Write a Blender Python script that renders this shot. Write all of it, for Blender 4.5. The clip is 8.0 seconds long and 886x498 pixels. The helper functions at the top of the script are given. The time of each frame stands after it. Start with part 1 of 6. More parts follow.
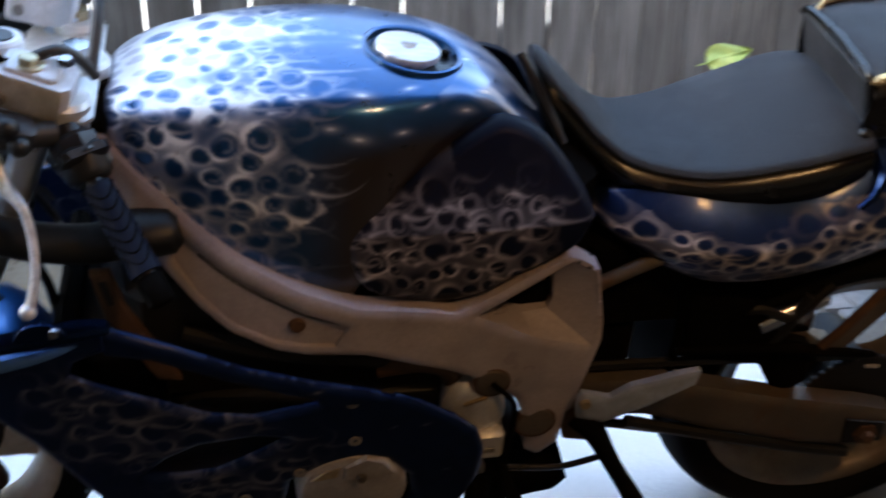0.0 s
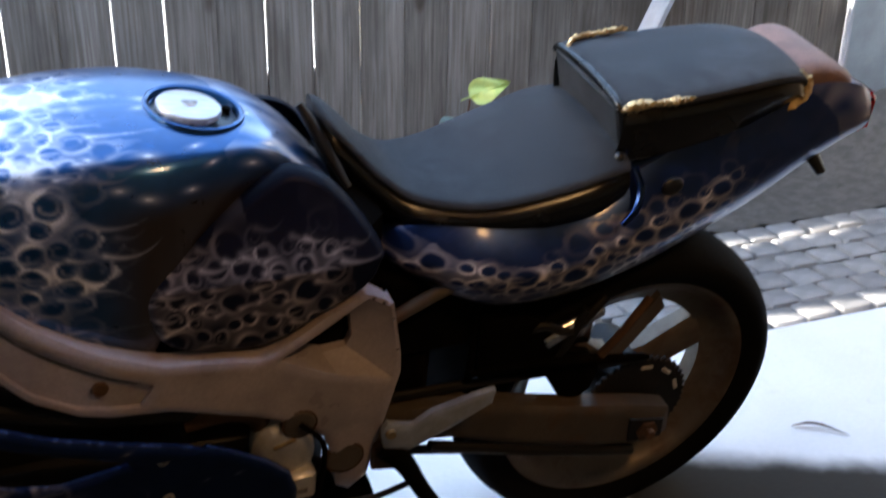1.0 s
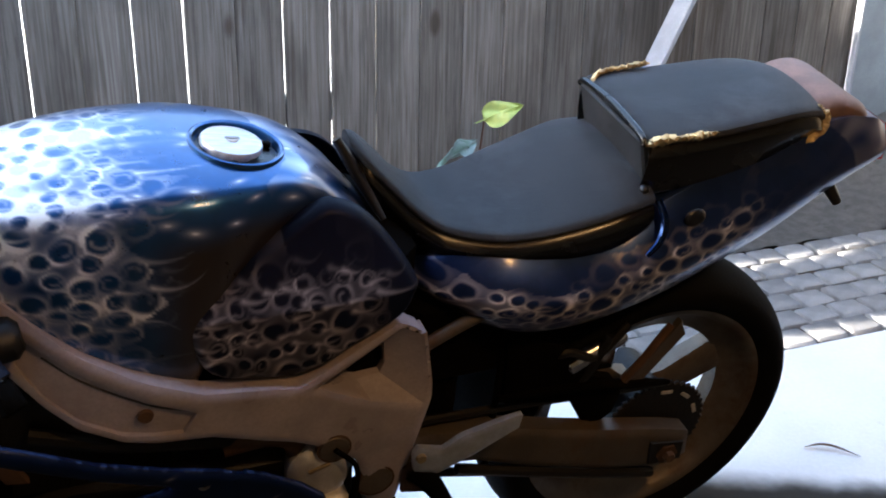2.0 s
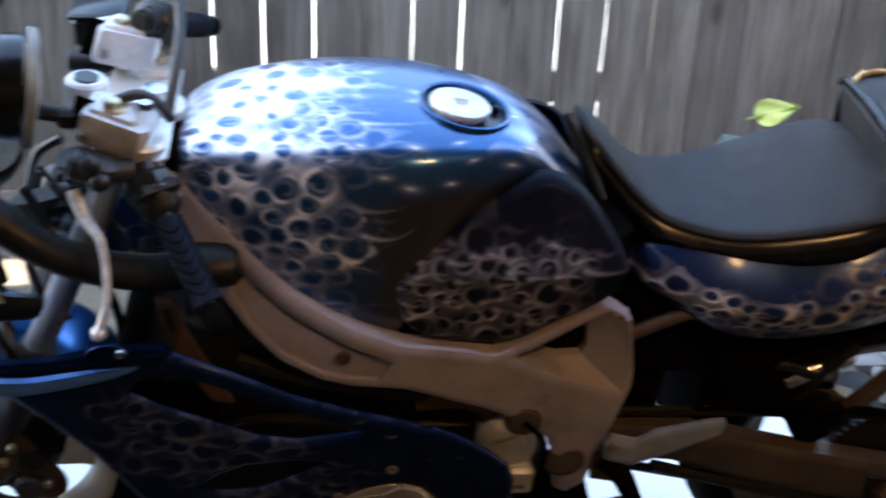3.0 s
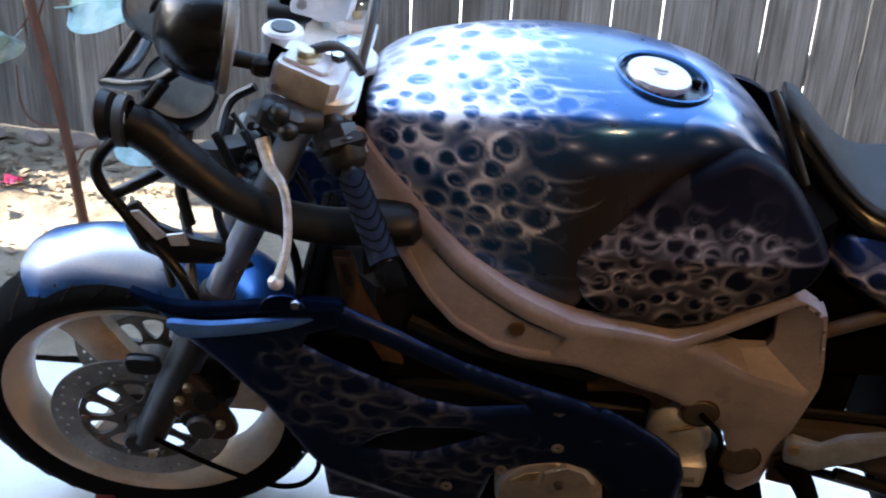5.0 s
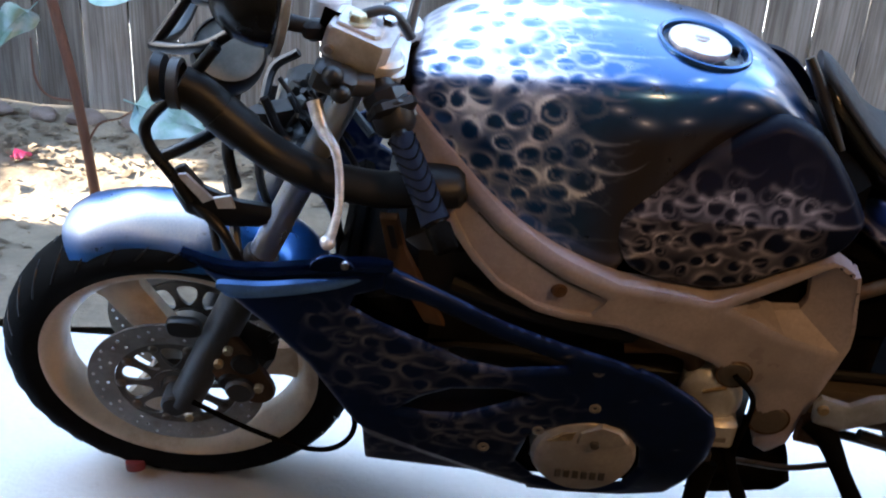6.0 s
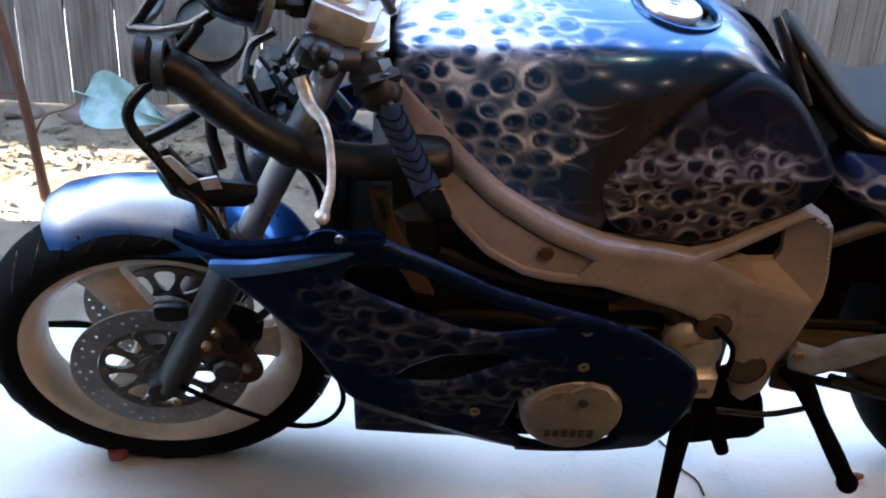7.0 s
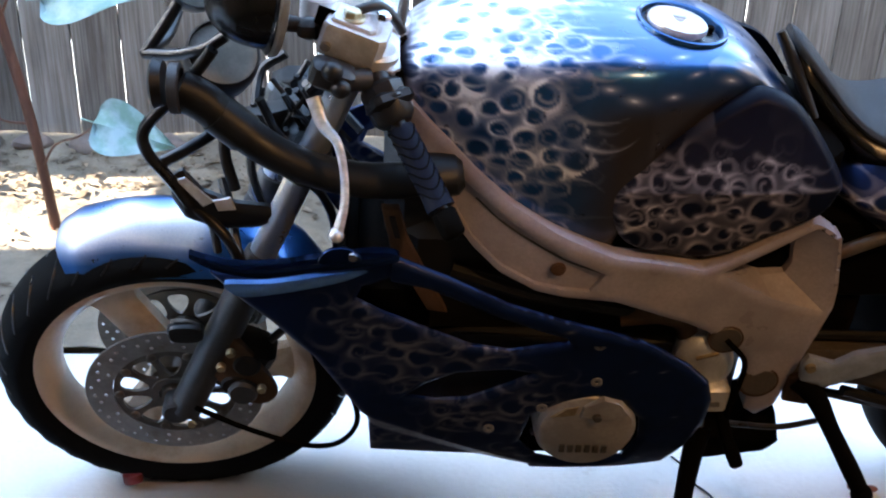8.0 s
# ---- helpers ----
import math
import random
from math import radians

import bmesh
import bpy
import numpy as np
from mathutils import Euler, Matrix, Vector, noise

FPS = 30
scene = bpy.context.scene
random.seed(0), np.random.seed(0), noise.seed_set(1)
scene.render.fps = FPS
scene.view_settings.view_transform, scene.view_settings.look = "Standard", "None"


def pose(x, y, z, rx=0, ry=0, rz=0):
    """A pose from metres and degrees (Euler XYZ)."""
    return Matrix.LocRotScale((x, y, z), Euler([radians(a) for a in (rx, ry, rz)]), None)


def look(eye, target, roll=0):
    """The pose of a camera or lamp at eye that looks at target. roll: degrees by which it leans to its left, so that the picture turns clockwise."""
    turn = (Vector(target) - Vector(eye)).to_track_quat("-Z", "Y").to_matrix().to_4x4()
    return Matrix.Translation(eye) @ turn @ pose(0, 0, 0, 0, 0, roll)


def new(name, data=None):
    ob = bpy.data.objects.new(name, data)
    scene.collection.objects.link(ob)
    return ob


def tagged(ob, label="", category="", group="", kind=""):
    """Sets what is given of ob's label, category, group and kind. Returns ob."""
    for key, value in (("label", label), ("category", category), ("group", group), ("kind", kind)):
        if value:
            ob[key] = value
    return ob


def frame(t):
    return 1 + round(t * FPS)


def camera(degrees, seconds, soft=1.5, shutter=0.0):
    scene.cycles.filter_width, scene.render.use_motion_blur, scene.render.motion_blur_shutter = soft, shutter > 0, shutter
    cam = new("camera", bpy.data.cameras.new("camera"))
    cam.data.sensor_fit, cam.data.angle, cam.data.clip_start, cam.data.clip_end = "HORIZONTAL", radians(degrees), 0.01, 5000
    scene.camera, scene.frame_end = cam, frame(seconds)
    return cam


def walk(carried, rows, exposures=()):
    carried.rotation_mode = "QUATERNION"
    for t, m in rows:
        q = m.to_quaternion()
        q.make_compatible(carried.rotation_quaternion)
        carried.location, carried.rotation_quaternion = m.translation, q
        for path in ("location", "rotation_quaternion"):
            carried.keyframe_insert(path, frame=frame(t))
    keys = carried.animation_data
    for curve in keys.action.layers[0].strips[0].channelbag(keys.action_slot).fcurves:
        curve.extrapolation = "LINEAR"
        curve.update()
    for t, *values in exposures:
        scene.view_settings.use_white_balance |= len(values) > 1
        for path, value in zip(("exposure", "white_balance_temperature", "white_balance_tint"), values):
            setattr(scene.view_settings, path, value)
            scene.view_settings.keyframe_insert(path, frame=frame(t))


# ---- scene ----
cam = camera(43.1, 8.0, soft=1.9, shutter=0.5)
PATH = [
    (0, (-0.045, -1.603, 1.33), (0.267, 0.163, 0.444), 1.0),
    (0.5, (-0.123, -1.638, 1.309), (0.48, 0.088, 0.5), 0.0),
    (0.7, (-0.075, -1.648, 1.337), (0.571, 0.054, 0.483), 0.4),
    (1, (-0.078, -1.649, 1.36), (0.617, 0.038, 0.541), 1.0),
    (1.2, (-0.091, -1.662, 1.361), (0.627, 0.041, 0.597), 0.8),
    (2.3, (-0.142, -1.664, 1.415), (0.531, 0.033, 0.599), 1.5),
    (2.5, (-0.126, -1.675, 1.398), (0.441, 0.06, 0.58), 2.0),
    (3, (-0.05, -1.679, 1.391), (0.178, 0.12, 0.549), 2.7),
    (3.5, (-0.057, -1.682, 1.373), (-0.042, 0.156, 0.583), 2.3),
    (4, (-0.044, -1.671, 1.369), (-0.073, 0.159, 0.562), 3.0),
    (4.5, (-0.034, -1.65, 1.366), (-0.086, 0.151, 0.497), 2.6),
    (5, (-0.05, -1.64, 1.362), (-0.139, 0.146, 0.468), 2.8),
    (5.2, (-0.060, -1.642, 1.367), (-0.162, 0.143, 0.471), 3.0),
    (6.3, (-0.188, -1.697, 1.333), (-0.182, 0.067, 0.402), 3.6),
    (6.5, (-0.218, -1.697, 1.333), (-0.175, 0.055, 0.369), 3.4),
    (7, (-0.236, -1.721, 1.33), (-0.137, 0.046, 0.399), 2.8),
    (7.5, (-0.242, -1.735, 1.327), (-0.121, 0.035, 0.404), 2.2),
    (8, (-0.251, -1.74, 1.323), (-0.157, 0.05, 0.435), 1.8),
]
walk(cam, [(t, look(eye, target, roll)) for t, eye, target, roll in PATH], exposures=[(0, 3.88), (1.2, 3.80), (2.3, 3.95), (4, 4.15), (8, 4.48)])

# ---- light ----
SUN_EL, SUN_AZ = 17.0, 180.0      # degrees; azimuth counted from +x towards +y
world = bpy.data.worlds.new("sky")
scene.world = world
world.use_nodes = True
wt = world.node_tree
sky = wt.nodes.new("ShaderNodeTexSky")
sky.sky_type, sky.sun_disc = 'NISHITA', False
sky.sun_elevation, sky.sun_rotation = radians(SUN_EL), radians(90 - SUN_AZ)
sky.air_density, sky.dust_density, sky.ozone_density = 1.0, 1.2, 1.0
wt.links.new(sky.outputs[0], wt.nodes["Background"].inputs[0])
wt.nodes["Background"].inputs[1].default_value = 0.12
sun = new("sun", bpy.data.lights.new("sun", 'SUN'))
sun.data.energy, sun.data.angle, sun.data.color = 4.0, radians(0.5), (1.0, 0.93, 0.82)
sd = Vector((math.cos(radians(SUN_EL)) * math.cos(radians(SUN_AZ)), math.cos(radians(SUN_EL)) * math.sin(radians(SUN_AZ)), math.sin(radians(SUN_EL))))
sun.matrix_world = look(sd * 20, (0, 0, 0))
BULB = (0.85, -1.55, 2.12)
bulb_light = new("bulb_light", bpy.data.lights.new("bulb_light", 'POINT'))
bulb_light.data.energy, bulb_light.data.color, bulb_light.data.shadow_soft_size = 1.2, (1.0, 0.52, 0.20), 0.09
bulb_light.location = (BULB[0], BULB[1], BULB[2] - 0.10)

# ---- materials ----
def ramp(nt, a, b, src):
    n = nt.nodes.new("ShaderNodeMapRange")
    n.interpolation_type = 'SMOOTHSTEP'
    n.inputs[1].default_value, n.inputs[2].default_value = a, b
    nt.links.new(src, n.inputs[0])
    return n.outputs[0]


def maths(nt, op, a, b=None, clamp=False):
    n = nt.nodes.new("ShaderNodeMath")
    n.operation, n.use_clamp = op, clamp
    for i, v in enumerate((a, b)):
        if v is None:
            continue
        if isinstance(v, (int, float)):
            n.inputs[i].default_value = v
        else:
            nt.links.new(v, n.inputs[i])
    return n.outputs[0]


def noise_tex(nt, vec, scale, detail=4, rough=0.55, dist=0.0):
    n = nt.nodes.new("ShaderNodeTexNoise")
    n.inputs["Scale"].default_value, n.inputs["Detail"].default_value = scale, detail
    n.inputs["Roughness"].default_value, n.inputs["Distortion"].default_value = rough, dist
    nt.links.new(vec, n.inputs["Vector"])
    return n.outputs["Fac"]


def mix(nt, fac, a, b):
    n = nt.nodes.new("ShaderNodeMix")
    n.data_type = 'RGBA'
    for i, v in ((0, fac), (6, a), (7, b)):
        if isinstance(v, (int, float)):
            n.inputs[i].default_value = v
        elif isinstance(v, tuple):
            n.inputs[i].default_value = (*v, 1)
        else:
            nt.links.new(v, n.inputs[i])
    return n.outputs[2]


def base_mat(name):
    m = bpy.data.materials.new(name)
    m.use_nodes = True
    nt = m.node_tree
    return m, nt, nt.nodes["Principled BSDF"], nt.nodes.new("ShaderNodeTexCoord")


def mapped(nt, vec, scale=(1, 1, 1)):
    n = nt.nodes.new("ShaderNodeMapping")
    n.inputs["Scale"].default_value = scale
    nt.links.new(vec, n.inputs["Vector"])
    return n.outputs[0]


def bump(nt, bsdf, height, strength, dist=0.002):
    n = nt.nodes.new("ShaderNodeBump")
    n.inputs["Strength"].default_value, n.inputs["Distance"].default_value = strength, dist
    nt.links.new(height, n.inputs["Height"])
    nt.links.new(n.outputs[0], bsdf.inputs["Normal"])


def surf(name, col, rough=0.5, metal=0.0, dirt=None, dirt_lo=0.55, dirt_hi=0.75, scale=14, fine=180, bumpy=0.15, stretch=(1, 1, 1), per_object=0.0, spec=0.5, vary=0.72):
    """A worn surface: two scales of tone, optional dirt blotches of another colour, fine relief."""
    m, nt, b, tc = base_mat(name)
    v = mapped(nt, tc.outputs["Object"], stretch)
    big, small = noise_tex(nt, v, scale, 5), noise_tex(nt, v, fine, 3)
    dark = tuple(c * vary for c in col)
    c = mix(nt, ramp(nt, 0.35, 0.65, big), dark, col)
    c = mix(nt, maths(nt, 'MULTIPLY', ramp(nt, 0.3, 0.7, small), 1.25 * (1 - vary)), c, tuple(c0 * 0.6 for c0 in col))
    if dirt:
        c = mix(nt, maths(nt, 'MULTIPLY', ramp(nt, dirt_lo, dirt_hi, noise_tex(nt, v, scale * 0.6, 8, 0.7)), 0.85), c, dirt)
    if per_object:
        oi = nt.nodes.new("ShaderNodeObjectInfo")
        h = nt.nodes.new("ShaderNodeHueSaturation")
        nt.links.new(c, h.inputs["Color"])
        nt.links.new(maths(nt, 'ADD', maths(nt, 'MULTIPLY', oi.outputs["Random"], 2 * per_object), 1 - per_object), h.inputs["Value"])
        c = h.outputs[0]
    nt.links.new(c, b.inputs["Base Color"])
    nt.links.new(maths(nt, 'ADD', maths(nt, 'MULTIPLY', big, 0.25), max(0.02, rough - 0.12), True), b.inputs["Roughness"])
    b.inputs["Metallic"].default_value = metal
    b.inputs["Specular IOR Level"].default_value = spec
    if bumpy:
        bump(nt, b, small, bumpy)
    return m


def flame_paint(name, base, flame, faint, base_rough=0.26, metal=0.8, coat=0.6, coat_rough=0.12, spec=0.5):
    """Airbrushed ghost flames over metallic paint; the mesh's flame_paint layer says how thick the pale paint lies, and
    how far the blue is blended into brown-black. On the fender the layer holds a painted glare.
    """
    m, nt, b, tc = base_mat(name)
    v0 = tc.outputs["Object"]
    at = nt.nodes.new("ShaderNodeUVMap")
    at.uv_map = "flame_paint"
    sep = nt.nodes.new("ShaderNodeSeparateXYZ")
    nt.links.new(at.outputs[0], sep.inputs[0])
    grain = noise_tex(nt, v0, 420, 2)
    f = maths(nt, 'MULTIPLY', sep.outputs[0], maths(nt, 'ADD', maths(nt, 'MULTIPLY', grain, 0.3), 0.85), True)
    mottled = mix(nt, ramp(nt, 0.4, 0.62, noise_tex(nt, v0, 26, 5)), tuple(c * 0.85 for c in base), base)
    # the brown in this near-black mimics the lamp's warm glow
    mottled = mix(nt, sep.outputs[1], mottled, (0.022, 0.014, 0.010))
    ink = mix(nt, ramp(nt, 0.45, 0.95, f), faint, flame)
    nt.links.new(mix(nt, f, mottled, ink), b.inputs["Base Color"])
    dust = noise_tex(nt, v0, 40, 6, 0.7)
    nt.links.new(maths(nt, 'ADD', maths(nt, 'MULTIPLY', dust, 0.18), base_rough - 0.09), b.inputs["Roughness"])
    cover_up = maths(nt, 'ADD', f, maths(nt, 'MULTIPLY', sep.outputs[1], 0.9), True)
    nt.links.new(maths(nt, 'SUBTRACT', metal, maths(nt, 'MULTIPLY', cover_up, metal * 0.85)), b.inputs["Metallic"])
    b.inputs["Coat Weight"].default_value, b.inputs["Coat Roughness"].default_value = coat, coat_rough
    b.inputs["Specular IOR Level"].default_value = spec
    bump(nt, b, noise_tex(nt, v0, 500, 2), 0.05, 0.0006)
    return m


def wood_mat(name, light, dark, rnd=0.35):
    m, nt, b, tc = base_mat(name)
    oi = nt.nodes.new("ShaderNodeObjectInfo")
    off = nt.nodes.new("ShaderNodeVectorMath"); off.operation = 'ADD'
    comb = nt.nodes.new("ShaderNodeCombineXYZ")
    nt.links.new(maths(nt, 'MULTIPLY', oi.outputs["Random"], 40), comb.inputs[0])
    nt.links.new(maths(nt, 'MULTIPLY', oi.outputs["Random"], 7), comb.inputs[2])
    nt.links.new(tc.outputs["Object"], off.inputs[0]); nt.links.new(comb.outputs[0], off.inputs[1])
    grain = noise_tex(nt, mapped(nt, off.outputs[0], (90, 30, 2.2)), 1.0, 6, 0.65, 0.8)
    cloud = noise_tex(nt, mapped(nt, off.outputs[0], (7, 5, 2.0)), 1.0, 4)
    saw = noise_tex(nt, mapped(nt, off.outputs[0], (3, 3, 160)), 1.0, 2)
    c = mix(nt, ramp(nt, 0.32, 0.68, grain), dark, light)
    c = mix(nt, maths(nt, 'MULTIPLY', ramp(nt, 0.42, 0.68, cloud), 0.6), c, tuple(x * 0.55 for x in dark))
    knot = nt.nodes.new("ShaderNodeTexVoronoi")
    knot.inputs["Scale"].default_value = 1.0
    nt.links.new(mapped(nt, off.outputs[0], (5.0, 2.0, 2.2)), knot.inputs["Vector"])
    c = mix(nt, maths(nt, 'MULTIPLY', ramp(nt, 0.13, 0.05, knot.outputs["Distance"]), 0.7), c, (0.05, 0.032, 0.02))
    h = nt.nodes.new("ShaderNodeHueSaturation")
    nt.links.new(c, h.inputs["Color"])
    nt.links.new(maths(nt, 'ADD', maths(nt, 'MULTIPLY', oi.outputs["Random"], 2 * rnd), 1 - rnd), h.inputs["Value"])
    nt.links.new(h.outputs[0], b.inputs["Base Color"])
    b.inputs["Roughness"].default_value, b.inputs["Specular IOR Level"].default_value = 0.85, 0.25
    bump(nt, b, maths(nt, 'ADD', grain, maths(nt, 'MULTIPLY', saw, 0.5)), 0.5, 0.003)
    return m


def glass_mat(name, col=(0.9, 0.93, 0.95), rough=0.05, trans=0.9):
    m, nt, b, tc = base_mat(name)
    b.inputs["Base Color"].default_value = (*col, 1)
    nt.links.new(maths(nt, 'ADD', maths(nt, 'MULTIPLY', noise_tex(nt, tc.outputs["Object"], 60, 4), 0.25), rough), b.inputs["Roughness"])
    b.inputs["Transmission Weight"].default_value = trans
    return m


def leaf_mat(name, col, back):
    m, nt, b, tc = base_mat(name)
    v = tc.outputs["Object"]
    n = noise_tex(nt, v, 22, 5)
    nt.links.new(mix(nt, ramp(nt, 0.4, 0.65, n), back, col), b.inputs["Base Color"])
    b.inputs["Roughness"].default_value = 0.42
    b.inputs["Subsurface Weight"].default_value = 0.0
    bump(nt, b, noise_tex(nt, v, 120, 3), 0.2, 0.001)
    return m


BLUE, FLAME = (0.011, 0.088, 0.255), (0.86, 0.91, 0.98)


def stained_shaded_concrete(name, col, worn, stain):
    """Pale concrete; stains and painted shade in one along the garage mouth and where the tyres stand."""
    m, nt, b, tc = base_mat(name)
    v = tc.outputs["Object"]
    sep = nt.nodes.new("ShaderNodeSeparateXYZ")
    nt.links.new(v, sep.inputs[0])
    big, small = noise_tex(nt, v, 2.2, 6), noise_tex(nt, v, 90, 3)
    c = mix(nt, ramp(nt, 0.35, 0.65, big), tuple(q * 0.93 for q in col), col)
    c = mix(nt, maths(nt, 'MULTIPLY', ramp(nt, 0.3, 0.7, small), 0.12), c, tuple(q * 0.7 for q in col))
    c = mix(nt, maths(nt, 'MULTIPLY', ramp(nt, 0.56, 0.82, noise_tex(nt, v, 3.5, 8, 0.7)), 0.45), c, worn)
    c = mix(nt, maths(nt, 'MULTIPLY', ramp(nt, 0.62, 0.72, noise_tex(nt, v, 11, 6, 0.7)), 0.35), c, worn)
    # dark band at the garage mouth: oil stain deepened by painted shade
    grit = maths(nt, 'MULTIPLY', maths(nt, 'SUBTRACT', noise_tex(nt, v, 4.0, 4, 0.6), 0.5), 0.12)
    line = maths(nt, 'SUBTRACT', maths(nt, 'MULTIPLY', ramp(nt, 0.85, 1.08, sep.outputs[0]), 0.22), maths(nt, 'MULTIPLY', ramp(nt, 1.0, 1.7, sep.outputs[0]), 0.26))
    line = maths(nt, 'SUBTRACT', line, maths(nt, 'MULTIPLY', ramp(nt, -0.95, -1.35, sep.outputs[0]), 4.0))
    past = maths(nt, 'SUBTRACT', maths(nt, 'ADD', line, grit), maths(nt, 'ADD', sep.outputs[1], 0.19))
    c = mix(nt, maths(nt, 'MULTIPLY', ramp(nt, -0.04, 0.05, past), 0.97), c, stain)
    # soft dark ellipse by the front tyre: brown stain plus the machine's shadow
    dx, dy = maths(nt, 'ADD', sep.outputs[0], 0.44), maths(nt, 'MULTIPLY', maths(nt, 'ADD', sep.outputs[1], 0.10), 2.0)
    drip_shade = maths(nt, 'ADD', maths(nt, 'SQRT', maths(nt, 'ADD', maths(nt, 'MULTIPLY', dx, dx), maths(nt, 'MULTIPLY', dy, dy))), grit)
    c = mix(nt, maths(nt, 'MULTIPLY', ramp(nt, 0.46, 0.10, drip_shade), 0.78), c, (0.15, 0.105, 0.07))
    nt.links.new(c, b.inputs["Base Color"])
    b.inputs["Roughness"].default_value, b.inputs["Specular IOR Level"].default_value = 0.85, 0.25
    bump(nt, b, small, 0.5)
    return m


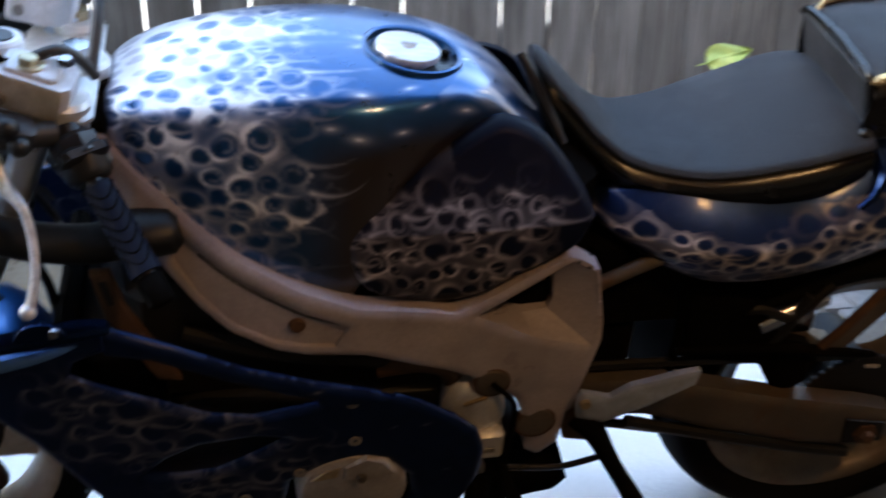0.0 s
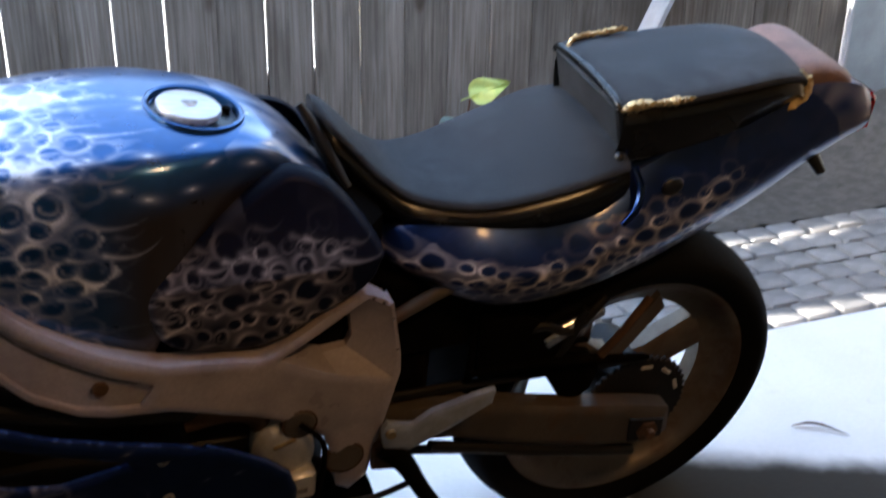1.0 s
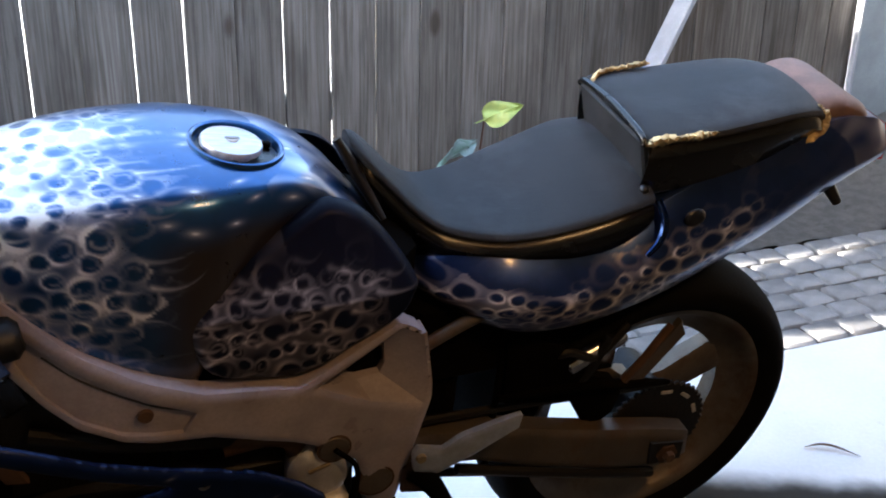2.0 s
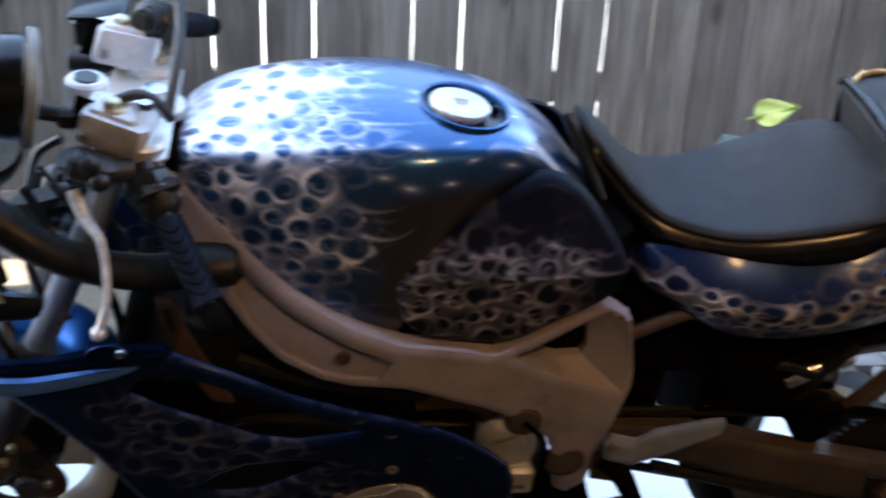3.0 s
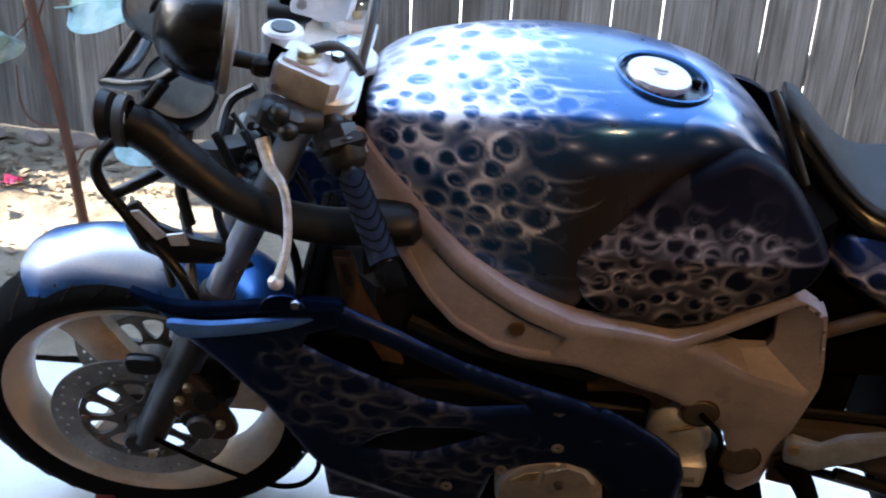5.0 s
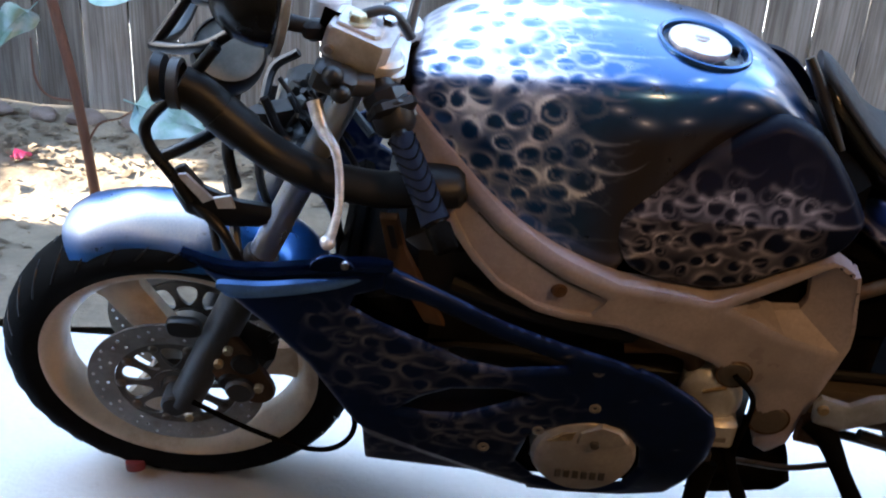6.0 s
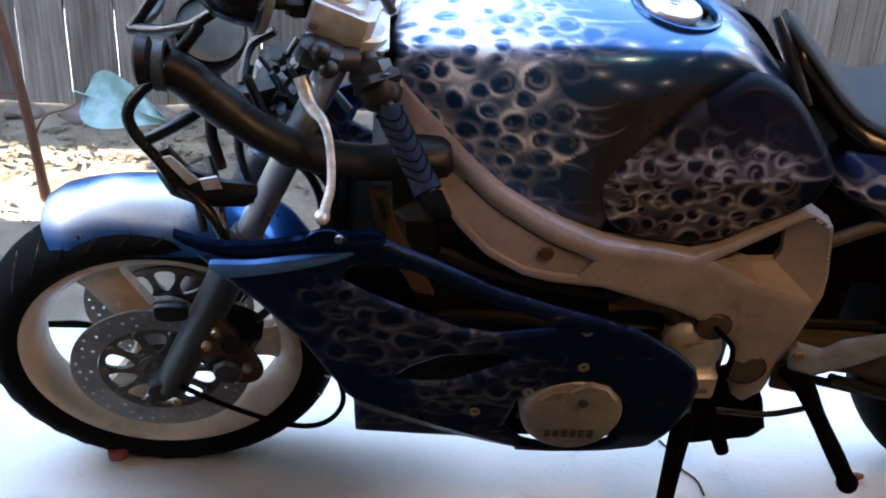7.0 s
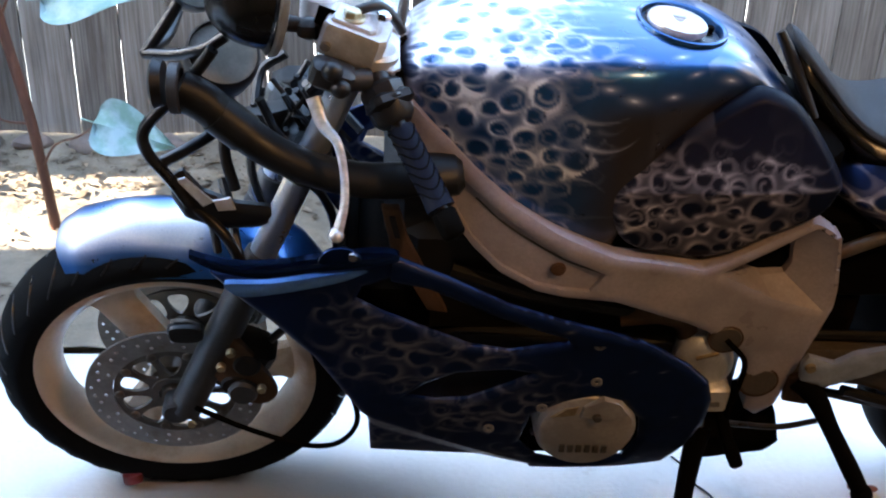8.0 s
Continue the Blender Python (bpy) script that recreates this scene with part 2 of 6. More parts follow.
M = dict(
    slab=stained_shaded_concrete("stained_shaded_slab", (0.93, 0.92, 0.90), (0.60, 0.55, 0.49), (0.013, 0.010, 0.0045)),
    tank=flame_paint("tank_paint", BLUE, FLAME, (0.52, 0.55, 0.68), metal=0.85, coat=1.0, coat_rough=0.16, base_rough=0.30),
    side=flame_paint("side_cover_paint", (0.003, 0.005, 0.014), (0.66, 0.62, 0.62), (0.36, 0.33, 0.34), base_rough=0.42, coat=0.0, metal=0.0, spec=0.09),
    tail=flame_paint("tail_paint", (0.010, 0.030, 0.11), (0.78, 0.74, 0.76), (0.46, 0.42, 0.42), base_rough=0.36, coat=0.3),
    fairing=flame_paint("fairing_paint", (0.003, 0.015, 0.064), (0.72, 0.70, 0.72), (0.42, 0.42, 0.46), base_rough=0.38, coat=0.10, metal=0.6, spec=0.3),
    # pale tones here serve as the sky's glare painted on the fender
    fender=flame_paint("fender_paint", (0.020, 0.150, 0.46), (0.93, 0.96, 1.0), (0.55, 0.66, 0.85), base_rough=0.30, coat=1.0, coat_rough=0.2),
    blue=surf("blue_gloss", (0.008, 0.026, 0.092), 0.18, 0.85, bumpy=0.03),
    # lightened blue that carries the sky's shine on the fairing blade
    wing=surf("blue_blade_shine", (0.10, 0.25, 0.62), 0.20, 0.45, bumpy=0.03),
    cream=surf("white_frame_paint", (0.47, 0.415, 0.44), 0.30, 0.0, dirt=(0.24, 0.14, 0.11), dirt_lo=0.60, dirt_hi=0.84, scale=9, bumpy=0.06),
    rimpaint=surf("cream_rim_paint", (0.78, 0.62, 0.45), 0.38, 0.0, dirt=(0.40, 0.22, 0.10), dirt_lo=0.45, dirt_hi=0.74, scale=12, bumpy=0.06, vary=0.9),
    swing=surf("aluminium_swingarm", (0.17, 0.14, 0.11), 0.48, 0.5, dirt=(0.16, 0.08, 0.035), dirt_lo=0.48, dirt_hi=0.72, scale=10),
    rearrim=surf("dull_rear_rim", (0.22, 0.18, 0.135), 0.45, 0.5, dirt=(0.09, 0.042, 0.018), dirt_lo=0.45, dirt_hi=0.7, scale=9),
    alu=surf("cast_aluminium", (0.76, 0.75, 0.73), 0.40, 0.45, dirt=(0.36, 0.28, 0.20), dirt_lo=0.58, dirt_hi=0.8, scale=20),
    alloy=surf("bright_alloy", (0.84, 0.86, 0.90), 0.38, 0.15, dirt=(0.42, 0.36, 0.30), dirt_lo=0.62, dirt_hi=0.85, scale=24),
    guard=surf("pale_heel_guard_alloy", (0.58, 0.65, 0.75), 0.42, 0.5, dirt=(0.30, 0.27, 0.25), dirt_lo=0.62, dirt_hi=0.85, scale=24),
    duct=surf("dull_black_duct_rubber", (0.006, 0.006, 0.006), 0.42, 0.0, scale=25, bumpy=0.12, spec=0.35),
    forksteel=surf("worn_fork_steel", (0.62, 0.72, 0.86), 0.30, 0.85, scale=40, bumpy=0.02, vary=0.92),
    casting=surf("dull_engine_casting", (0.44, 0.41, 0.39), 0.45, 0.3, dirt=(0.26, 0.19, 0.14), dirt_lo=0.56, dirt_hi=0.8, scale=22),
    carrier=surf("dark_disc_carrier", (0.13, 0.115, 0.10), 0.5, 0.3, dirt=(0.06, 0.035, 0.02), scale=40),
    cap=surf("brushed_filler_cap", (0.80, 0.80, 0.81), 0.34, 0.55, scale=30, stretch=(1, 8, 1), bumpy=0.04),
    chrome=surf("chrome", (0.72, 0.73, 0.76), 0.16, 1.0, scale=40, bumpy=0.02),
    black=surf("black_plastic", (0.009, 0.009, 0.010), 0.40, 0.0, scale=20, bumpy=0.15),
    satin=surf("satin_black_metal", (0.006, 0.006, 0.007), 0.30, 0.0, scale=25, bumpy=0.05),
    engine=surf("engine_black", (0.008, 0.007, 0.006), 0.55, 0.2, dirt=(0.035, 0.018, 0.008), scale=18, bumpy=0.4),
    # dead black, also used for added fillers that keep gaps dark
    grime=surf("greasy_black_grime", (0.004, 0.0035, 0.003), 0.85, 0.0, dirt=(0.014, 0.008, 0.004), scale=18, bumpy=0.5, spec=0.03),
    rust=surf("rusty_bracket", (0.13, 0.068, 0.034), 0.65, 0.3, dirt=(0.05, 0.024, 0.012), scale=30, bumpy=0.3),
    rubber=surf("tyre_rubber", (0.006, 0.006, 0.006), 0.80, 0.0, dirt=(0.014, 0.013, 0.012), dirt_lo=0.58, dirt_hi=0.8, scale=16, bumpy=0.3, spec=0.06),
    grip=surf("grip_rubber", (0.004, 0.007, 0.020), 0.55, 0.0, scale=30, bumpy=0.3, spec=0.14),
    disc=surf("brake_disc_steel", (0.34, 0.325, 0.31), 0.38, 0.4, dirt=(0.20, 0.15, 0.11), scale=30, stretch=(1, 1, 1), bumpy=0.05),
    slider=surf("grey_fork_slider", (0.055, 0.057, 0.06), 0.45, 0.3, scale=20),
    gloss=surf("glossy_black_vinyl", (0.004, 0.004, 0.004), 0.24, 0.0, scale=14, fine=300, bumpy=0.06),
    vinyl=surf("seat_vinyl", (0.026, 0.028, 0.032), 0.55, 0.0, dirt=(0.055, 0.058, 0.064), dirt_lo=0.45, dirt_hi=0.75, scale=9, fine=420, bumpy=0.7, spec=0.24),
    foam=surf("torn_foam", (0.84, 0.66, 0.36), 0.9, 0.0, scale=60, bumpy=0.8, spec=0.1),
    red=surf("red_lens", (0.35, 0.012, 0.012), 0.2, 0.0, bumpy=0.02),
    gauge=surf("gauge_case_grey", (0.26, 0.26, 0.235), 0.5, 0.0, dirt=(0.14, 0.14, 0.12), scale=30),
    lens=glass_mat("lamp_lens", (0.30, 0.28, 0.25), 0.18, 0.25),
    brownplastic=surf("faded_tail_plastic", (0.26, 0.16, 0.13), 0.6, 0.0, scale=20),
    concrete=surf("concrete", (0.84, 0.83, 0.80), 0.85, 0.0, dirt=(0.50, 0.45, 0.39), dirt_lo=0.56, dirt_hi=0.82, scale=2.2, fine=90, bumpy=0.5, spec=0.25),
    garagefloor=surf("stained_dim_garage_concrete", (0.060, 0.040, 0.022), 0.8, 0.0, dirt=(0.034, 0.022, 0.013), scale=2.5, fine=90, bumpy=0.4, spec=0.25),
    soil=surf("dry_soil", (0.32, 0.255, 0.185), 0.95, 0.0, dirt=(0.15, 0.115, 0.08), dirt_lo=0.48, dirt_hi=0.7, scale=5, fine=70, bumpy=1.0, spec=0.1),
    gravel=surf("grey_gravel", (0.115, 0.108, 0.10), 0.95, 0.0, dirt=(0.055, 0.05, 0.045), scale=25, fine=110, bumpy=1.0, spec=0.1),
    paver=surf("paver_brick", (0.28, 0.275, 0.275), 0.85, 0.0, dirt=(0.26, 0.22, 0.20), scale=12, per_object=0.14, bumpy=0.6, spec=0.2),
    joint=surf("dark_joint_sand", (0.035, 0.031, 0.027), 0.95, 0.0, scale=30, bumpy=0.8, spec=0.1),
    stone=surf("edging_stone", (0.26, 0.20, 0.17), 0.9, 0.0, dirt=(0.20, 0.15, 0.12), scale=12, per_object=0.2, bumpy=0.8, spec=0.2),
    litter=surf("dry_leaves", (0.27, 0.20, 0.135), 0.8, 0.0, dirt=(0.46, 0.38, 0.28), scale=9, bumpy=0.3, spec=0.2),
    bark=surf("red_brown_bark", (0.12, 0.042, 0.022), 0.50, 0.0, dirt=(0.24, 0.11, 0.06), scale=25, bumpy=0.6, stretch=(1, 1, 0.3)),
    leaf=leaf_mat("pale_leaf", (0.33, 0.44, 0.45), (0.20, 0.33, 0.27)),
    yleaf=leaf_mat("yellow_leaf", (0.62, 0.66, 0.20), (0.45, 0.55, 0.16)),
    fence=wood_mat("weathered_cedar", (0.25, 0.222, 0.195), (0.12, 0.10, 0.082)),
    plank=wood_mat("rough_ceiling_wood", (0.11, 0.07, 0.04), (0.05, 0.032, 0.02)),
    plaster=surf("garage_plaster", (0.19, 0.125, 0.07), 0.9, 0.0, scale=3, bumpy=0.3),
    greywall=surf("grey_render", (0.075, 0.078, 0.082), 0.9, 0.0, scale=3, bumpy=0.3),
    greyboard=surf("grey_painted_board", (0.50, 0.52, 0.56), 0.6, 0.0, scale=8),
    bin=surf("translucent_plastic_bin", (0.34, 0.39, 0.42), 0.35, 0.0, scale=6, bumpy=0.05),
    pink=surf("dried_petal", (0.42, 0.19, 0.15), 0.7, 0.0, scale=60),
    petal=surf("pink_petal", (0.75, 0.10, 0.22), 0.6, 0.0, scale=60),
    redbit=surf("red_plastic_cap", (0.22, 0.03, 0.03), 0.5, 0.0, scale=60),
    brass=surf("brass_fitting", (0.50, 0.39, 0.23), 0.45, 0.7, scale=60),
    yellowzinc=surf("yellow_zinc_plating", (0.66, 0.60, 0.40), 0.38, 0.5, scale=60, bumpy=0.03),
    text=surf("cast_lettering_dark", (0.10, 0.09, 0.08), 0.6, 0.2, scale=60),
)

# single leaves of the litter differ in tone
lnt = M["litter"].node_tree
lbs = lnt.nodes["Principled BSDF"]
tone = lnt.nodes.new("ShaderNodeHueSaturation")
lnt.links.new(lbs.inputs["Base Color"].links[0].from_socket, tone.inputs["Color"])
lnt.links.new(maths(lnt, 'ADD', maths(lnt, 'MULTIPLY', lnt.nodes.new("ShaderNodeNewGeometry").outputs["Random Per Island"], 0.95), 0.40), tone.inputs["Value"])
lnt.links.new(tone.outputs[0], lbs.inputs["Base Color"])

# ---- mesh helpers ----
def link(name, verts, faces, material, parent=None, label="", sharp=38, smooth=True, flame=None, fade=None):
    me = bpy.data.meshes.new(name)
    me.from_pydata([tuple(v) for v in verts], [], faces)
    if flame is not None:
        corner = np.zeros(len(me.loops), int)
        me.loops.foreach_get("vertex_index", corner)
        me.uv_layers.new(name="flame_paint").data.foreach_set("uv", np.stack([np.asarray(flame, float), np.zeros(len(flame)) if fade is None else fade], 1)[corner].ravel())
    bm = bmesh.new(); bm.from_mesh(me)
    bmesh.ops.remove_doubles(bm, verts=bm.verts, dist=1e-5)
    bmesh.ops.recalc_face_normals(bm, faces=bm.faces)
    bm.to_mesh(me); bm.free()
    me.materials.append(material)
    if smooth:
        me.polygons.foreach_set("use_smooth", [True] * len(me.polygons))
        me.set_sharp_from_angle(angle=radians(sharp))
    ob = new(name, me)
    ob.parent = parent
    if label:
        ob["label"] = label
    return ob


def thing(name, label, category, m=None, group="", kind=""):
    ob = new(name)
    ob.empty_display_size = 0.1
    if m is not None:
        ob.matrix_world = m
    return tagged(ob, label, category, group, kind)


def join(*lumps):
    """Joins several (verts, faces) into one."""
    vs, fs = [], []
    for v, f in lumps:
        o = len(vs)
        vs += list(v)
        fs += [tuple(i + o for i in q) for q in f]
    return vs, fs


def moved(lump, m):
    return [m @ Vector(v) for v in lump[0]], lump[1]


def spline(points, n):
    """Catmull-Rom curve through points of any size, n steps a span."""
    p = [np.array(q, float) for q in points]
    p = [2 * p[0] - p[1]] + p + [2 * p[-1] - p[-2]]
    out = []
    for i in range(1, len(p) - 2):
        for k in range(n):
            t = k / n
            a, b, c, d = p[i - 1:i + 3]
            out.append(0.5 * (2 * b + (c - a) * t + (2 * a - 5 * b + 4 * c - d) * t * t + (3 * b - a - 3 * c + d) * t ** 3))
    return out + [p[-2]]


def loft(rings, closed=True, caps=True):
    n, vs, fs = len(rings[0]), [], []
    for r in rings:
        vs += [Vector(v) for v in r]
    for i in range(len(rings) - 1):
        for k in range(n if closed else n - 1):
            a, b = i * n + k, i * n + (k + 1) % n
            fs.append((a, b, b + n, a + n))
    if caps and closed:
        fs += [tuple(range(n)), tuple(range(len(vs) - n, len(vs)))]
    return vs, fs


def revolve(profile, segs=48, start=0.0, end=360.0):
    """Turns (radius, offset along y) round the y axis."""
    full = abs(end - start) >= 359.9
    count = segs if full else segs + 1
    rings = []
    for i in range(count):
        a = radians(start + (end - start) * i / segs)
        rings.append([(r * math.cos(a), h, r * math.sin(a)) for r, h in profile])
    vs, fs = [v for r in rings for v in r], []
    n = len(profile)
    for i in range(segs if full else segs):
        j = (i + 1) % count
        for k in range(n - 1):
            fs.append((i * n + k, j * n + k, j * n + k + 1, i * n + k + 1))
    return vs, fs


def tube(points, radius, segs=10, steps=6, flat=1.0):
    """A bent bar. radius: a number, or one for each point."""
    rad = radius if isinstance(radius, (list, tuple)) else [radius] * len(points)
    pts = spline([(*p, r) for p, r in zip(points, rad)], steps)
    rings, up = [], Vector((0, 0, 1))
    for i, q in enumerate(pts):
        d = Vector(pts[min(i + 1, len(pts) - 1)][:3] - pts[max(i - 1, 0)][:3]).normalized()
        if i == 0:
            up = d.orthogonal().normalized()
        side = d.cross(up).normalized()
        up = side.cross(d).normalized()
        rings.append([Vector(q[:3]) + (side * math.cos(a) + up * math.sin(a) * flat) * q[3] for a in [2 * math.pi * k / segs for k in range(segs)]])
    return loft(rings)


def rod(p0, p1, r0, r1=None, segs=20, bev=0.0):
    p0, p1 = Vector(p0), Vector(p1)
    r1 = r0 if r1 is None else r1
    d = (p1 - p0).normalized()
    u = d.orthogonal().normalized()
    w = d.cross(u)
    stops = [(0, r0), (1, r1)]
    length = (p1 - p0).length
    if bev:
        stops = [(0, r0 - bev), (bev / length, r0), (1 - bev / length, r1), (1, r1 - bev)]
    return loft([[p0 + (p1 - p0) * s + (u * math.cos(a) + w * math.sin(a)) * r for a in [2 * math.pi * k / segs for k in range(segs)]] for s, r in stops])


def rbox(lo, hi, bev=0.004, m=None):
    """A box with chamfered edges."""
    lo, hi = Vector(lo), Vector(hi)
    bev = min(bev, *(abs(h - l) * 0.45 for l, h in zip(lo, hi)))
    rings = []
    for z, inset in ((lo.z, bev), (lo.z + bev, 0), (hi.z - bev, 0), (hi.z, bev)):
        x0, x1, y0, y1 = lo.x + inset, hi.x - inset, lo.y + inset, hi.y - inset
        rings.append([(x0 + bev, y0, z), (x1 - bev, y0, z), (x1, y0 + bev, z), (x1, y1 - bev, z), (x1 - bev, y1, z), (x0 + bev, y1, z), (x0, y1 - bev, z), (x0, y0 + bev, z)])
    out = loft(rings)
    return moved(out, m) if m is not None else out


def ball(c, r, segs=16, squash=(1, 1, 1)):
    prof = [(r * math.sin(math.pi * k / 10), -r * math.cos(math.pi * k / 10)) for k in range(11)]
    return moved(revolve(prof, segs), Matrix.Translation(c) @ Matrix.Diagonal((*squash, 1)))


def inside(x, z, poly):
    """For arrays x, z: which points lie within the outline."""
    hit = np.zeros(x.shape, bool)
    for (x0, z0), (x1, z1) in zip(poly, poly[1:] + poly[:1]):
        if z0 != z1:
            hit ^= ((z0 > z) != (z1 > z)) & (x < (x1 - x0) * (z - z0) / (z1 - z0) + x0)
    return hit


def nearest(x, z, polys):
    """For arrays x, z: the nearest places on the outlines and how far they are."""
    best, ax, az = np.full(x.shape, 1e9), x.copy(), z.copy()
    for poly in polys:
        for (x0, z0), (x1, z1) in zip(poly, poly[1:] + poly[:1]):
            dx, dz = x1 - x0, z1 - z0
            t = np.clip(((x - x0) * dx + (z - z0) * dz) / (dx * dx + dz * dz + 1e-12), 0, 1)
            px, pz = x0 + t * dx, z0 + t * dz
            e = (px - x) ** 2 + (pz - z) ** 2
            near = e < best
            best, ax, az = np.where(near, e, best), np.where(near, px, ax), np.where(near, pz, az)
    return ax, az, np.sqrt(best)


def rounded(poly, n=4):
    """A closed smooth outline through the corners."""
    k = len(poly)
    ring = spline([poly[-2], poly[-1], *poly, poly[0], poly[1]], n)
    return [tuple(q) for q in ring[2 * n:(k + 2) * n]]


def sheet(outline, out, thick, holes=(), res=0.007, side=-1, edge=0.006):
    """A moulded panel: outline in (x, z), out(x, z) the distance from the mid-plane; side -1 is the left of the machine. Its rim is rolled in by edge."""
    xs, zs = [p[0] for p in outline], [p[1] for p in outline]
    nx, nz = int((max(xs) - min(xs)) / res) + 2, int((max(zs) - min(zs)) / res) + 2
    x0, z0 = min(xs) - res / 2, min(zs) - res / 2
    polys = [list(outline), *[list(h) for h in holes]]
    cx, cz = np.meshgrid(x0 + (np.arange(nx) + .5) * res, z0 + (np.arange(nz) + .5) * res, indexing="ij")
    full = inside(cx, cz, polys[0])
    for h in polys[1:]:
        full &= ~inside(cx, cz, h)
    index, pos, quads, count = {}, [], [], {}
    for i, j in np.argwhere(full).tolist():
        q = []
        for a, b in ((i, j), (i + 1, j), (i + 1, j + 1), (i, j + 1)):
            if (a, b) not in index:
                index[a, b] = len(pos)
                pos.append((x0 + a * res, z0 + b * res))
            q.append(index[a, b])
        quads.append(tuple(q))
        for k in range(4):
            e = (q[k], q[(k + 1) % 4])
            count[e] = count.get(e, 0) + 1
    rim = [e for e in count if (e[1], e[0]) not in count]
    rimv = {v for e in rim for v in e}
    gx, gz = np.array([p[0] for p in pos]), np.array([p[1] for p in pos])
    ax, az, far = nearest(gx, gz, polys)
    roll = max(0.010, 2.2 * res) if res > 0.004 else 0.013
    front, back = [], []
    for n, (x, z) in enumerate(pos):
        dist = far[n]
        if n in rimv:
            x, z, dist = ax[n], az[n], 0.0
        w = out(x, z) - edge * max(0.0, 1 - dist / roll) ** 2
        front.append((x, side * w, z))
        back.append((x, side * (w - thick), z))
    n = len(pos)
    fs = quads + [tuple(i + n for i in reversed(q)) for q in quads] + [(b, a, a + n, b + n) for a, b in rim]
    return front + back, fs


def plate(outline, y0, y1, bev=0.003):
    """A flat plate cut to an outline in (x, z)."""
    c = np.mean(outline, 0)
    ring = lambda s, y: [(c[0] + (p[0] - c[0]) * s, y, c[1] + (p[1] - c[1]) * s) for p in outline]
    size = max(np.ptp([p[0] for p in outline]), np.ptp([p[1] for p in outline])) / 2
    s = 1 - bev / size
    return loft([ring(s, y0), ring(1, y0 + bev * (1 if y1 > y0 else -1)), ring(1, y1 - bev * (1 if y1 > y0 else -1)), ring(s, y1)])


def circle(cx, cz, r, n=24, start=0.0):
    return [(cx + r * math.cos(2 * math.pi * k / n + start), cz + r * math.sin(2 * math.pi * k / n + start)) for k in range(n)]


def mirrored(lump):
    return [(v[0], -v[1], v[2]) for v in lump[0]], [tuple(reversed(f)) for f in lump[1]]


def step(a, b, x):
    t = np.clip((x - a) / (b - a), 0, 1)
    return t * t * (3 - 2 * t)


def cloud(u, v, k=1.0):
    """Slow uneven tone between 0 and 1."""
    return 0.5 + 0.25 * (np.sin(47 * k * u + 23 * k * v + 2 * np.sin(31 * k * v)) + np.sin(61 * k * v - 29 * k * u + 2 * np.sin(37 * k * u + 1)))


